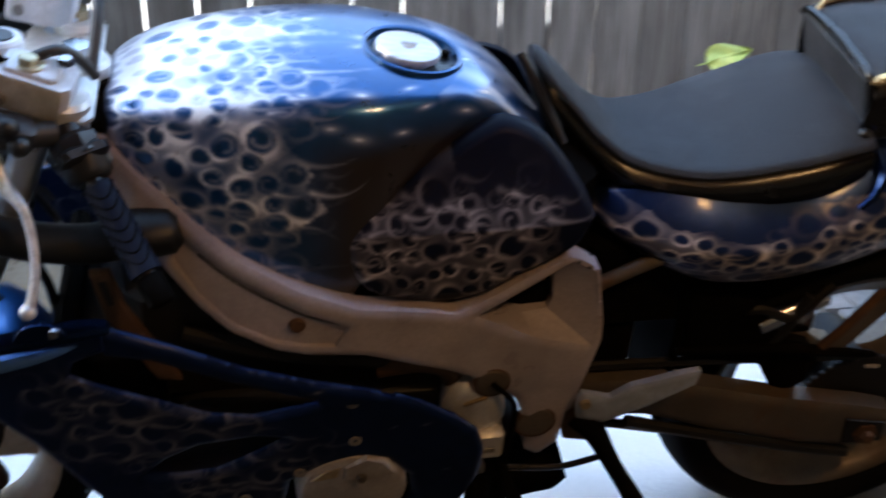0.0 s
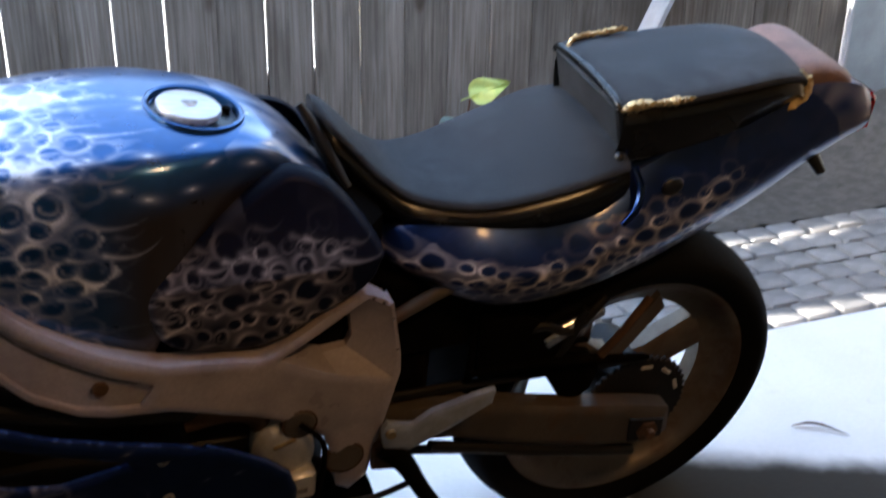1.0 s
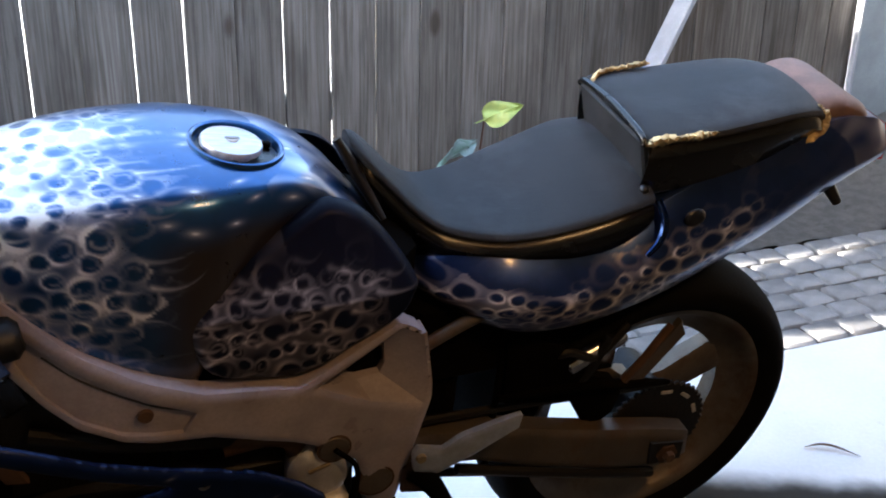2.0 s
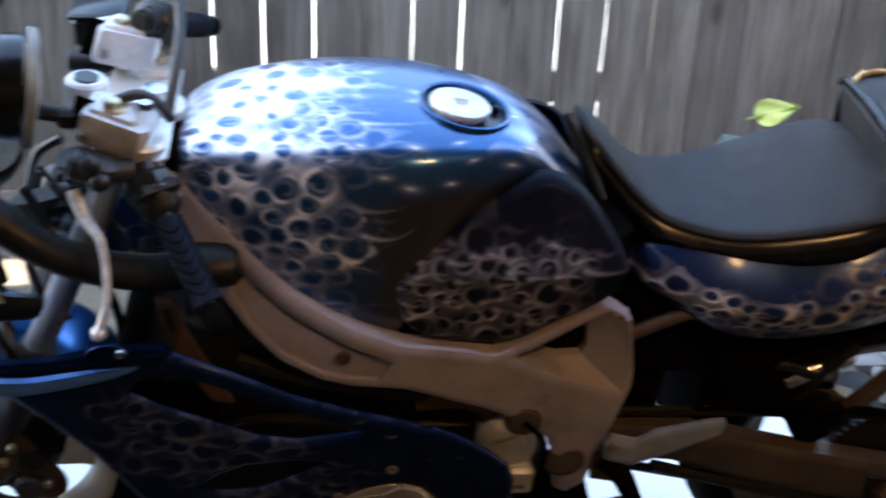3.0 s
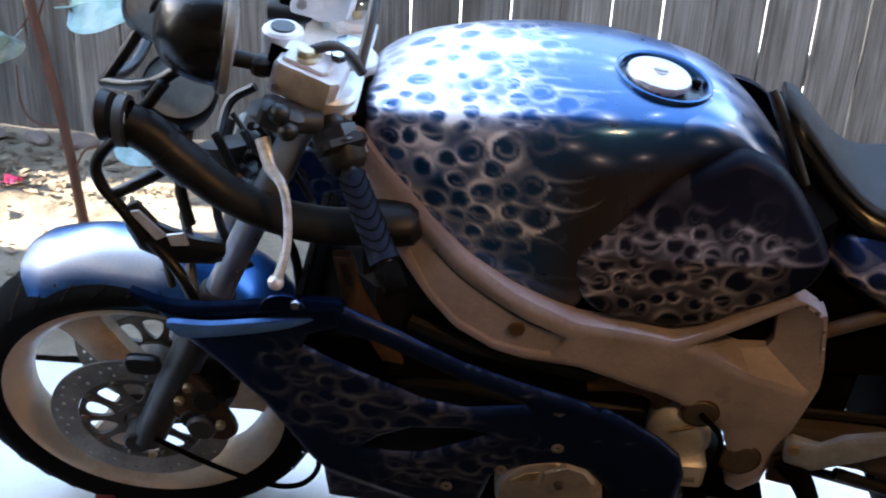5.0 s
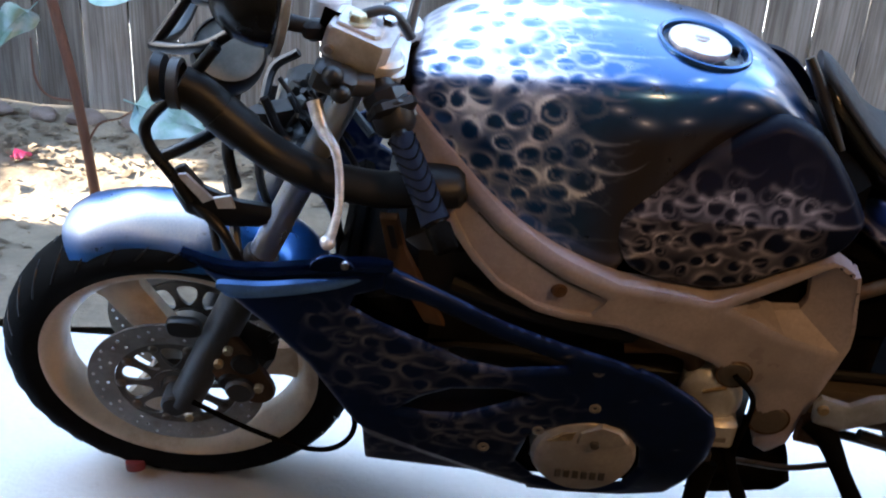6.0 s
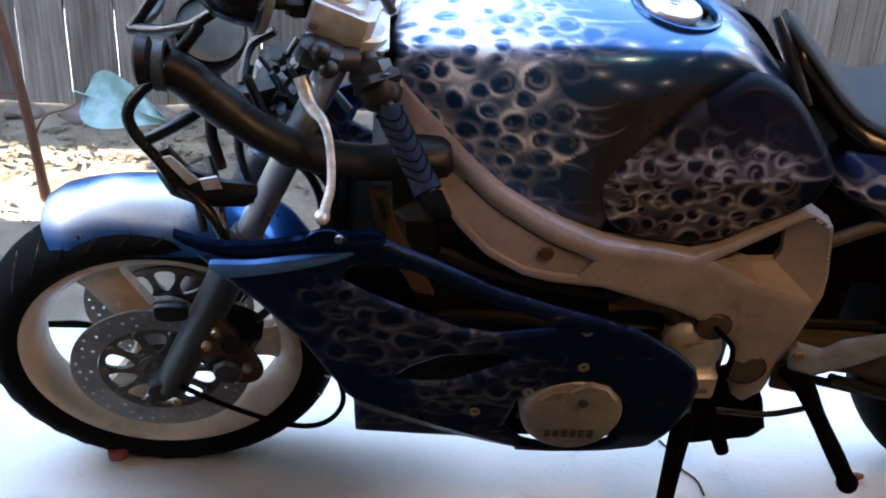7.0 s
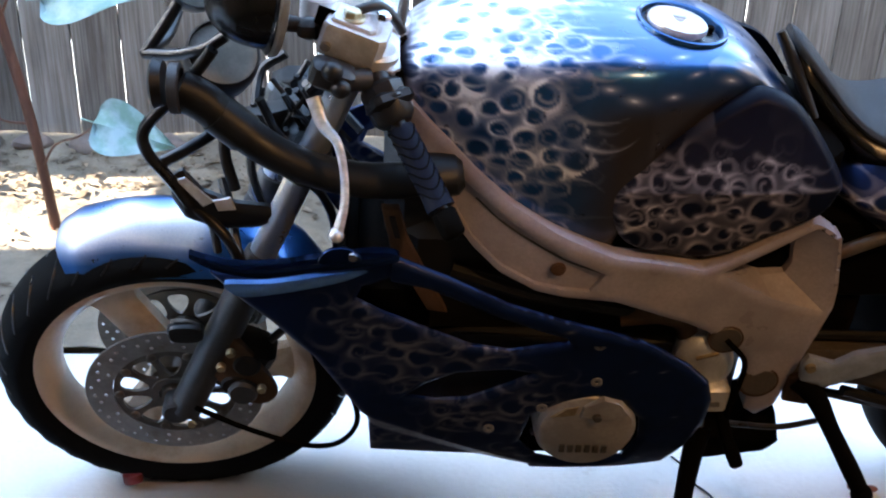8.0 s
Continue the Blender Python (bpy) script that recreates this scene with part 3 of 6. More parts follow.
def airbrush(u, v, seed, box, size, area, fill=None, tongue=0.5, flat=1.0, haze=0.12, inner=0.6, sharpness=1.0, closed=0.42, reach=(2.0, 4.5)):
    """Ghost flames at the paint coordinates u (rearwards), v: round holes of the given sizes packed inside box, each with a bright crescent, now and then an inner curl and a tongue that licks rearwards. area(u, v): how strong the flames are; fill: how far the ground between the holes is white."""
    rng = np.random.default_rng(seed)
    u, v = np.asarray(u, float), np.asarray(v, float) / flat
    holes = []
    for k in range(5000):
        r = size[0] + (size[1] - size[0]) * rng.random() ** 1.6
        c = (rng.uniform(box[0], box[1]), rng.uniform(box[2], box[3]) / flat)
        if all((c[0] - h[0]) ** 2 + (c[1] - h[1]) ** 2 > (1.03 * (r + h[2])) ** 2 for h in holes):
            holes.append((*c, r))
    holes = np.array(holes)
    amp = np.array([float(area(h[0], h[1] * flat)) for h in holes])
    turn, curl = rng.uniform(-np.pi, np.pi, len(holes)), rng.random(len(holes))
    wu, wv = 0.0016 * np.sin(95 * v + 3 * np.sin(60 * u)), 0.0016 * np.sin(88 * u + 2 * np.sin(75 * v))
    best, who = np.full(u.shape, 9.0), np.zeros(u.shape, int)
    for k, (a, b, r) in enumerate(holes):
        d = np.hypot(u + wu - a, v + wv - b) / r
        best, who = np.where(d < best, d, best), np.where(d < best, k, who)
    du, dv = u + wu - holes[who, 0], v + wv - holes[who, 1]
    ang = np.mod(np.arctan2(dv, du) - turn[who], 2 * np.pi)
    lit = closed + (1 - closed) * (0.5 + 0.5 * np.cos(ang)) ** 1.3
    rim = step(0.78, 1.0, best) * np.exp(-(np.maximum(0, best - 1.0) / (0.34 / sharpness)) ** 2) * lit
    swirl = np.exp(-((best - 0.30 - 0.60 * ang / 6.283) / 0.13) ** 2) * step(6.2, 2.5, ang) * step(0.05, 0.9, ang) * 0.55 * (curl[who] < inner)
    ground = step(0.85, 1.25, best) * haze * 2 * cloud(u, v, 1.4)
    f = np.maximum(rim, swirl) * (0.35 + 0.75 * cloud(u, v)) + ground
    f = f * amp[who]
    if fill is not None:
        white = fill(u, v * flat)
        f = np.maximum(f, white * np.maximum(step(0.62, 1.0, best), 0.75 * step(0.55, 0.95, white) * (curl[who] > 0.35)))
    for k, (a, b, r) in enumerate(holes):
        if amp[k] < 0.08 or rng.random() > tongue:
            continue
        way, length, q = rng.choice((-1, 1)), r * rng.uniform(*reach), rng.uniform(0.5, 1.4)
        p = np.array([(a + r * 1.05 * np.cos(q), b + way * r * 1.05 * np.sin(q)), (a + r * 1.4, b + way * r * 0.5), (a + r * 1.2 + length * 0.5, b + way * r * 0.1), (a + r + length, b + way * r * rng.uniform(0.8, 2.2))])
        near = (u > p[:, 0].min() - 0.01) & (u < p[:, 0].max() + 0.01) & (v > p[:, 1].min() - 0.012) & (v < p[:, 1].max() + 0.012)
        if not near.any():
            continue
        lick = np.zeros(near.sum())
        for t in np.linspace(0, 1, 36):
            c = (1 - t) ** 3 * p[0] + 3 * t * (1 - t) ** 2 * p[1] + 3 * t * t * (1 - t) * p[2] + t ** 3 * p[3]
            wide = 0.0011 + 0.0036 * (1 - t) ** 1.5
            lick = np.maximum(lick, (1 - t) ** 0.7 * np.exp(-((u[near] - c[0]) ** 2 + (v[near] - c[1]) ** 2) / wide ** 2))
        f[near] = np.maximum(f[near], lick * amp[k] * 0.9)
    return np.clip(f, 0, 1)


def glints(u, v, seed, box, count, size, long=2.2):
    """Small airbrushed stars: a bright core in a soft drawn-out halo."""
    rng, f = np.random.default_rng(seed), 0
    rows = int(math.sqrt(count))
    for k in range(count):
        a = box[0] + (box[1] - box[0]) * ((k // rows) + rng.uniform(0.1, 0.9)) / math.ceil(count / rows)
        b = box[2] + (box[3] - box[2]) * ((k % rows) + rng.uniform(0.1, 0.9)) / rows
        s, lean = size * rng.uniform(0.6, 1.2), rng.uniform(-0.3, 0.3)
        e = ((u - a) / (s * long)) ** 2 + ((v - b - lean * (u - a)) / s) ** 2
        f = np.maximum(f, 0.45 * np.exp(-e) + 0.55 * np.exp(-5 * e))
    return f


# ---- ground and surroundings ----
def grid(x0, x1, y0, y1, nx, ny, height):
    vs = [(x0 + (x1 - x0) * i / nx, y0 + (y1 - y0) * j / ny, 0) for j in range(ny + 1) for i in range(nx + 1)]
    vs = [(x, y, height(x, y)) for x, y, _ in vs]
    fs = [(j * (nx + 1) + i, j * (nx + 1) + i + 1, (j + 1) * (nx + 1) + i + 1, (j + 1) * (nx + 1) + i) for j in range(ny) for i in range(nx)]
    return vs, fs


def setting(name, lump, material, label="", kind="structure", **k):
    return tagged(link(name, *lump, material, **k), label, name.split("_")[0], kind=kind)


setting("ground", grid(-400, 400, -400, 400, 8, 8, lambda x, y: -0.06), M["gravel"], "pale dry ground beyond the yard")
setting("concrete_slab", rbox((-6, -3.9, -0.1), (6, 0.40, 0.0), 0.006), M["slab"], "pale worn concrete slab with dark stains and painted shade")
# this floor's dark colour holds garage shade as well as stain
setting("floor_garage", loft([[(-1.3, -3.5, z), (4.6, -3.5, z), (4.6, -0.26, z), (-1.3, -0.40, z)] for z in (-0.05, 0.005)]), M["garagefloor"], "brown stained concrete garage floor, darkened for the shade inside")


def soil_height(x, y):
    n = noise.noise((x * 2.1, y * 2.1, 0)) * 0.018 + noise.noise((x * 9, y * 9, 3)) * 0.007 + noise.noise((x * 30, y * 30, 7)) * 0.003
    return 0.012 + n + 0.05 * max(0.0, min(1.0, (y - 0.45) / 1.1))


setting("soil_bed", grid(-4.5, 1.25, 0.402, 1.70, 380, 90, soil_height), M["soil"], "dry brown soil bed with scattered leaves")
setting("gravel_bed", grid(1.25, 5.0, 0.98, 1.70, 150, 40, lambda x, y: -0.002 + noise.noise((x * 14, y * 14, 5)) * 0.014 + noise.noise((x * 40, y * 40, 2)) * 0.005 + 0.20 * math.exp(-((x - 3.1) / 0.40) ** 2) * max(0.0, min(1.0, (y - 1.05) / 0.45))), M["gravel"], "grey gravelly dirt beside the fence")
setting("yard_beyond", grid(-9, 9, 1.78, 9.0, 40, 20, lambda x, y: 0.01 + noise.noise((x, y, 2)) * 0.01), M["concrete"], "sunlit pale yard beyond the fence")

# paver strip: bricks laid flat, with open joints
paving = tagged(link("paver_bed", *rbox((1.25, 0.403, -0.1), (3.79, 0.978, -0.022), 0.004), M["joint"]), "strip of worn grey brick pavers with dark joints", "pavement", kind="structure")
brick_meshes = []
for k in range(5):
    lump = rbox((-0.0505, -0.0435, -0.05), (0.0505, 0.0435, 0.0), 0.006)
    lump = [(v[0] + random.uniform(-.0015, .0015), v[1] + random.uniform(-.0015, .0015), v[2] + random.uniform(-.001, .001)) for v in lump[0]], lump[1]
    tmp = link("paver", *lump, M["paver"])
    brick_meshes.append(tmp.data)
    bpy.data.objects.remove(tmp)
for row in range(6):
    for col in range(22):
        ob = new("paver", random.choice(brick_meshes))
        ob.parent = paving
        ob.matrix_local = pose(1.32 + col * 0.110 + (0.055 if row % 2 else 0) + random.uniform(-.004, .004), 0.452 + row * 0.0955, random.uniform(-.004, .004), random.uniform(-1, 1), random.uniform(-1, 1), random.uniform(-1.2, 1.2))

# fence behind the machine
PITCH, FENCE_Y, FIRST = 0.146, 1.60, -0.34
fence = thing("fence", "weathered grey-brown vertical board fence with bright gaps", "fence", pose(0, FENCE_Y, 0))
picket_meshes = []
for k in range(7):
    w = PITCH - (0.0055, 0.0048, 0.0034, 0.0062, 0.0016, 0.0024, 0.0040)[k]
    lump = rbox((-w / 2, 0.0, 0.04), (w / 2, 0.017, 1.86), 0.0018)
    tmp = link("picket", *lump, M["fence"], smooth=False)
    picket_meshes.append(tmp.data)
    bpy.data.objects.remove(tmp)
wide = {0: 0, 1: 0, 2: 2, 3: 3, 4: 4, 5: 1, 6: 5, 7: 2, 8: 3, 9: 6, -6: 0, -7: 6, -8: 2}
for k in range(-24, 30):
    ob = new("picket", picket_meshes[wide.get(k, random.choice((2, 4, 5, 6)))])
    ob.parent = fence
    ob.matrix_local = pose(FIRST + (k - 0.5) * PITCH, random.uniform(-0.004, 0.004), 0, random.uniform(-.25, .25), random.uniform(-.12, .12), random.uniform(-1.5, 1.5))
for z in (0.35, 1.5):
    link("rail", *rbox((-3.6, 0.026, z), (3.8, 0.064, z + 0.088), 0.004), M["fence"], fence)
for x in (-2.4, 0.1, 2.6):
    link("post", *rbox((x - 0.045, 0.066, -0.05), (x + 0.045, 0.156, 1.8), 0.005), M["fence"], fence)

# unseen side fence added for shade; gaps in its low broken boards drop sun patches
shade_fence = thing("shade_fence", "unseen weathered board fence added to shade the yard, broken boards for sun patches", "fence", pose(-3.6, 0, 0))
for k in range(15):
    y1, dx = 1.585 - k * PITCH, 0.010 * (k % 2)
    spans = {2: ((0.02, 0.73), (0.86, 2.5)), 3: ((0.02, 0.71), (0.90, 2.5)), 4: ((0.02, 0.66), (0.79, 1.6), (1.9, 2.5)), 7: ((0.02, 1.6), (1.9, 2.5))}.get(k, ((0.02, 2.5),))
    for z0, z1 in spans:
        link("picket", *rbox((dx - 0.004, y1 - PITCH - 0.006, z0), (dx + 0.004, y1 + 0.006, z1), 0.002), M["fence"], shade_fence)
    if k in (4, 7):
        link("picket", *rbox((dx - 0.004, y1 - PITCH + 0.036, 1.6), (dx + 0.004, y1 + 0.006, 1.9), 0.002), M["fence"], shade_fence)
for z in (0.25, 1.15):
    link("rail", *rbox((-0.05, -0.60, z), (-0.012, 1.57, z + 0.088), 0.004), M["fence"], shade_fence)

# unseen garage that the camera stands in, open towards the yard; its eave trims sky light
G0, G1, GZ = -3.6, 4.6, 2.35
setting("wall_south", rbox((-1.4, -3.62, -0.1), (G1, -3.4, GZ), 0.004), M["plaster"], "plain plaster back wall of the garage")
# the next three walls are unseen, added to hold back sun and sky
setting("wall_north", rbox((-3.7, -1.32, -0.1), (-1.41, -1.22, 1.5), 0.004), M["greywall"], "unseen plain low wall added beside the garage")
setting("wall_yard_west", rbox((-3.82, -1.32, -0.1), (-3.70, -0.60, 3.2), 0.004), M["greywall"], "unseen plain wall added to block the sun")
setting("wall_yard_end", rbox((3.8, -0.19, -0.1), (3.92, 1.74, 3.3), 0.004), M["greywall"], "unseen plain wall added to dim the far end of the yard")
setting("wall_west", rbox((-1.4, -3.5, -0.1), (-1.3, -0.725, GZ - 0.003), 0.004), M["plaster"], "plain plaster garage side wall")
setting("wall_east", rbox((G1, -3.5, -0.1), (G1 + 0.1, -0.2, GZ), 0.004), M["plaster"], "plain plaster garage side wall")
setting("ceiling", rbox((-1.45, -3.6, GZ), (G1 + 0.2, -0.55, GZ + 0.12), 0.004), M["plank"], "dark wooden roof and eave over the garage")
lamp = thing("ceiling_bulb", "bare warm bulb in a holder under the ceiling", "lamp", Matrix.Translation(BULB))
link("holder", *moved(revolve([(0.0, 0.0), (0.045, 0.0), (0.045, 0.02), (0.02, 0.03), (0.02, 0.06), (0.0, 0.06)], 20), Matrix.Translation((0, 0, GZ - BULB[2])) @ Matrix.Rotation(radians(-90), 4, 'X')), M["black"], lamp)
link("cord", *rod((0, 0, -0.02), (0, 0, GZ - BULB[2] - 0.05), 0.004, segs=8), M["black"], lamp)
bulb_m, bnt, bb, btc = base_mat("bulb_glow")
bb.inputs["Emission Color"].default_value, bb.inputs["Emission Strength"].default_value = (1.0, 0.62, 0.28, 1), 12.0
glow = link("bulb", *ball((0, 0, -0.10), 0.028, squash=(1, 1, 1.25)), bulb_m, lamp)
glow.visible_shadow = False

# stones along the foot of the fence
stone_meshes = []
for k in range(5):
    r = random.Random(k)
    lump = ball((0, 0, 0), 0.06, 14, (1.3, 0.8, 0.62))
    vs = [Vector(v) * (1 + 0.50 * noise.noise(Vector(v) * 17 + Vector((k * 9, 0, 0)))) for v in lump[0]]
    tmp = link("edging_stone", vs, lump[1], M["stone"], sharp=30)
    stone_meshes.append(tmp.data)
    bpy.data.objects.remove(tmp)
for k, x in enumerate([-2.3, -2.05, -1.82, -1.60, -1.47, -1.33, -1.18, -1.06, -0.92, -0.70, -0.5, -0.2, 0.1, 0.45, 0.8]):
    ob = new("edging_stone", stone_meshes[k % 5])
    ob.matrix_world = pose(x, 1.505 + random.uniform(-.03, .03), soil_height(x, 1.5) + 0.012, 0, 0, random.uniform(-40, 40)) @ Matrix.Scale(random.uniform(0.5, 0.85), 4)
    tagged(ob, "rough reddish-grey stone at the foot of the fence", "stone", "stones along the fence")

# fallen leaves, chips and twigs on the soil
rng = random.Random(5)
vs, fs = [], []
for k in range(1900):
    x, y = rng.uniform(-2.6, 1.2), 0.45 + 1.1 * rng.random() ** 0.75
    if rng.random() < 0.35:
        x, y = rng.uniform(-2.0, -0.6), rng.uniform(1.15, 1.52)
    s, a, c = 0.005 + 0.026 * rng.random() ** 2, rng.uniform(0, 6.28), rng.uniform(-0.5, 0.9)
    z = soil_height(x, y) + 0.003
    o = len(vs)
    for u, v in ((-1, 0), (-0.35, 0.42), (0.45, 0.36), (1, 0), (0.45, -0.36), (-0.35, -0.42)):
        px, py = u * s, v * s * rng.uniform(0.7, 1.2)
        vs.append((x + px * math.cos(a) - py * math.sin(a), y + px * math.sin(a) + py * math.cos(a), z + c * abs(v) * s + rng.uniform(0, .006)))
    fs += [(o, o + 1, o + 5), (o + 1, o + 2, o + 4, o + 5), (o + 2, o + 3, o + 4)]
tagged(link("leaf_litter", vs, fs, M["litter"], smooth=False), "scattered dry tan leaves and bark chips on the soil", "leaves", kind="stuff")


def big_leaf(length, width, curl, stem=0.03):
    """A broad heart-shaped leaf along +x, cupped, with a raised midrib."""
    rings = []
    for i in range(17):
        t = i / 16
        half = width * math.sin(math.pi * min(1, t ** 0.62)) ** 0.8 * (1 - 0.25 * t)
        rings.append([(t * length - 0.12 * half * abs(s), s * half, curl * (t - 0.3) ** 2 * -length + 0.22 * half * s * s + (0.004 if abs(s) < 0.1 else 0) + 0.006 * math.sin(9 * t + 5 * s)) for s in [k / 6 - 1 for k in range(13)]])
    front = loft(rings, closed=False, caps=False)
    n = len(front[0])
    back = [(v[0], v[1], v[2] - 0.0012) for v in front[0]], [tuple(reversed(f)) for f in front[1]]
    return join(front, back, tube([(-stem, 0, 0.004), (0, 0, 0), (length * 0.5, 0, curl * 0.04 * -length)], [0.0022, 0.002, 0.001], 6, 4))


# young tree at the left of the bed
sapling = thing("sapling", "thin red-brown sapling with big pale leaves", "plant", pose(-1.13, 0.97, soil_height(-1.13, 0.97) - 0.01))
link("stem", *tube([(0.0, 0, 0), (-0.012, 0.003, 0.14), (-0.03, 0, 0.33), (-0.066, 0, 0.56), (-0.09, -0.02, 0.80), (-0.07, -0.04, 1.10), (-0.02, -0.06, 1.45)], [0.015, 0.0135, 0.0135, 0.013, 0.012, 0.010, 0.006], 12, 6), M["bark"], sapling)
link("twig", *tube([(-0.03, 0, 0.30), (-0.10, 0.0, 0.31), (-0.13, 0.0, 0.36), (-0.13, 0, 0.46)], [0.004, 0.003, 0.003, 0.002], 7), M["bark"], sapling)
link("twig", *tube([(-0.018, 0, 0.17), (0.03, -0.02, 0.25), (0.10, -0.05, 0.285), (0.17, -0.11, 0.345)], [0.004, 0.003, 0.0025, 0.002], 7), M["bark"], sapling)
link("twig", *tube([(-0.06, 0, 0.58), (0.0, -0.08, 0.66), (0.05, -0.14, 0.665), (0.085, -0.17, 0.67)], [0.004, 0.003, 0.0025, 0.002], 7), M["bark"], sapling)
for n, (p, size, curl) in enumerate((
        (pose(0.085, -0.17, 0.66, 52, -12, -8), (0.25, 0.085), 0.5), (pose(0.16, -0.12, 0.350, 60, 12, -12), (0.20, 0.075), 0.4),
        (pose(0.02, -0.10, 1.05, 20, 20, -30), (0.22, 0.08), 0.5), (pose(-0.10, 0.05, 1.1, -20, 20, 150), (0.22, 0.08), 0.5),
        (pose(0.0, -0.05, 1.40, 10, 10, 40), (0.2, 0.075), 0.5), (pose(-0.05, -0.1, 1.38, -10, 20, 220), (0.21, 0.08), 0.5),
        (pose(-0.02, 0.0, 1.3, 10, 10, 100), (0.2, 0.075), 0.5), (pose(-0.08, 0.0, 0.9, -10, 25, -100), (0.2, 0.08), 0.5))):
    ob = link("leaf", *big_leaf(*size, curl), M["leaf"], sapling)
    ob.matrix_local = p

# unseen crown of leaves and branches, added to shade the fence
rng = random.Random(21)
for k in range(30):
    a, z = rng.uniform(0, 360), rng.uniform(1.25, 1.95)
    ob = link("leaf", *big_leaf(rng.uniform(0.18, 0.25), rng.uniform(0.07, 0.09), 0.5), M["leaf"], sapling)
    ob.matrix_local = pose(rng.uniform(-0.45, 0.45), rng.uniform(-0.25, 0.45), z, rng.uniform(-25, 25), rng.uniform(0, 35), a)
for k in range(6):
    a = radians(60 * k + 20)
    link("branch", *tube([(-0.02 * (k % 2), -0.05, 1.10 + 0.05 * k), (0.2 * math.cos(a), 0.10 + 0.15 * math.sin(a), 1.40 + 0.05 * k), (0.42 * math.cos(a), 0.12 + 0.28 * math.sin(a), 1.55 + 0.05 * k)], [0.006, 0.005, 0.003], 7), M["bark"], sapling)
link("twig", *tube([(-0.07, 0, 0.60), (-0.10, 0, 0.56), (-0.125, 0, 0.53)], [0.003, 0.0025, 0.002], 7), M["bark"], sapling)
ob = link("leaf", *big_leaf(0.14, 0.05, 0.5), M["leaf"], sapling)
ob.matrix_local = pose(-0.125, 0, 0.53, 55, 40, 170)
tagged(link("fallen_petal", *moved(big_leaf(0.05, 0.02, 0.8, 0.01), pose(-1.43, 1.17, soil_height(-1.43, 1.17) + 0.014, 12, -10, 40)), M["petal"]), "bright pink petal fallen on the soil", "petal")

# small plant by the fence, behind the seat
weed = thing("garden_weed", "low plant with a bright yellow-green leaf by the fence", "plant", pose(1.22, 1.40, 0.0))
link("stem", *tube([(0, 0, 0), (0.02, 0, 0.2), (0.04, 0, 0.38)], [0.005, 0.004, 0.003], 8), M["bark"], weed)
ob = link("leaf", *big_leaf(0.14, 0.045, 0.5), M["yleaf"], weed); ob.matrix_local = pose(0.03, -0.02, 0.385, 55, -20, -6)
ob = link("leaf", *big_leaf(0.12, 0.04, 0.5), M["leaf"], weed); ob.matrix_local = pose(-0.02, -0.02, 0.30, 50, 15, 180)
ob = link("leaf", *big_leaf(0.09, 0.035, 0.4), M["leaf"], weed); ob.matrix_local = pose(-0.06, -0.03, 0.29, 40, -20, 20)

# leaning board, plastic bin, bits on the floor
board = thing("leaning_board", "pale grey board leaning against the fence", "board", Matrix.Identity(4))
p0, p1 = Vector((1.62, 1.40, 0.0)), Vector((2.36, 1.56, 1.30))
link("board_face", *rbox((-0.038, -0.011, 0.0), (0.038, 0.011, (p1 - p0).length), 0.003, Matrix.Translation(p0) @ (p1 - p0).to_track_quat('Z', 'Y').to_matrix().to_4x4()), M["greyboard"], board)
panel_board = thing("panel_board", "pale blue-grey panel standing against the fence", "board", pose(3.12, 1.565, 0.15))
link("panel_face", *rbox((-0.29, -0.012, 0.0), (0.33, 0.012, 1.45), 0.004), M["bin"], panel_board)
link("panel_edge", *rbox((-0.300, -0.020, 0.0), (-0.288, 0.012, 1.45), 0.002), M["greyboard"], panel_board)
tagged(link("twig_on_floor", *tube([(1.44, 0.0, 0.004), (1.47, -0.012, 0.012), (1.50, -0.03, 0.010), (1.535, -0.075, 0.003)], [0.002, 0.005, 0.005, 0.001], 7, flat=0.5), M["rust"]), "curled brown seed pod lying on the concrete", "twig")
tagged(link("dried_petal", *join(ball((0.627, -0.083, 0.012), 0.016, 10, (1.2, 0.6, 0.7)), ball((0.65, -0.09, 0.010), 0.012, 10, (1.3, 0.6, 0.6))), M["pink"]), "crumpled pink-brown dried petal on the concrete", "petal")
tagged(link("bottle_cap", *moved(revolve([(0.0, 0.0), (0.017, 0.0), (0.018, 0.004), (0.018, 0.016), (0.015, 0.018), (0.0, 0.018)], 20), pose(-0.715, -0.075, 0.018, 75, 0, 20)), M["redbit"]), "small dark red plastic cap beside the tyre", "cap")
tagged(link("wire_scrap", *tube([(0.30, 0.02, 0.003), (0.318, -0.02, 0.004), (0.322, -0.06, 0.003), (0.345, -0.10, 0.004), (0.35, -0.14, 0.003)], 0.0022, 6, 5), M["black"]), "thin dark wire lying on the concrete", "wire")

# ---- motorcycle: x to the rear, y = -w on its left side, leaning on its stand ----
bike = thing("motorcycle", "blue sport motorcycle with ghost flames leaning on its stand", "motorcycle", Matrix.Translation((0, -0.02, 0)) @ Matrix.Rotation(radians(12), 4, 'X'))


def upright(v):
    """The upper body stands nearer the middle of the yard than the lean of the wheels alone would bring it."""
    x, y, z = v
    t = min(1.0, max(0.0, (z - 0.62) / 0.30))
    s = 0.05 * t * t * (3 - 2 * t)
    return x + 0.7 * s * (x + 0.1), y + s, z - 0.58 * s


def part(name, lump, material, parent=bike, label="", sharp=38, flame=None, fade=None):
    lump = [upright(v) for v in lump[0]], lump[1]
    return link(name, *lump, M[material], parent, label, sharp, flame=flame, fade=fade)


def interp(keys, x):
    return np.interp(x, [k[0] for k in keys], [k[1] for k in keys])


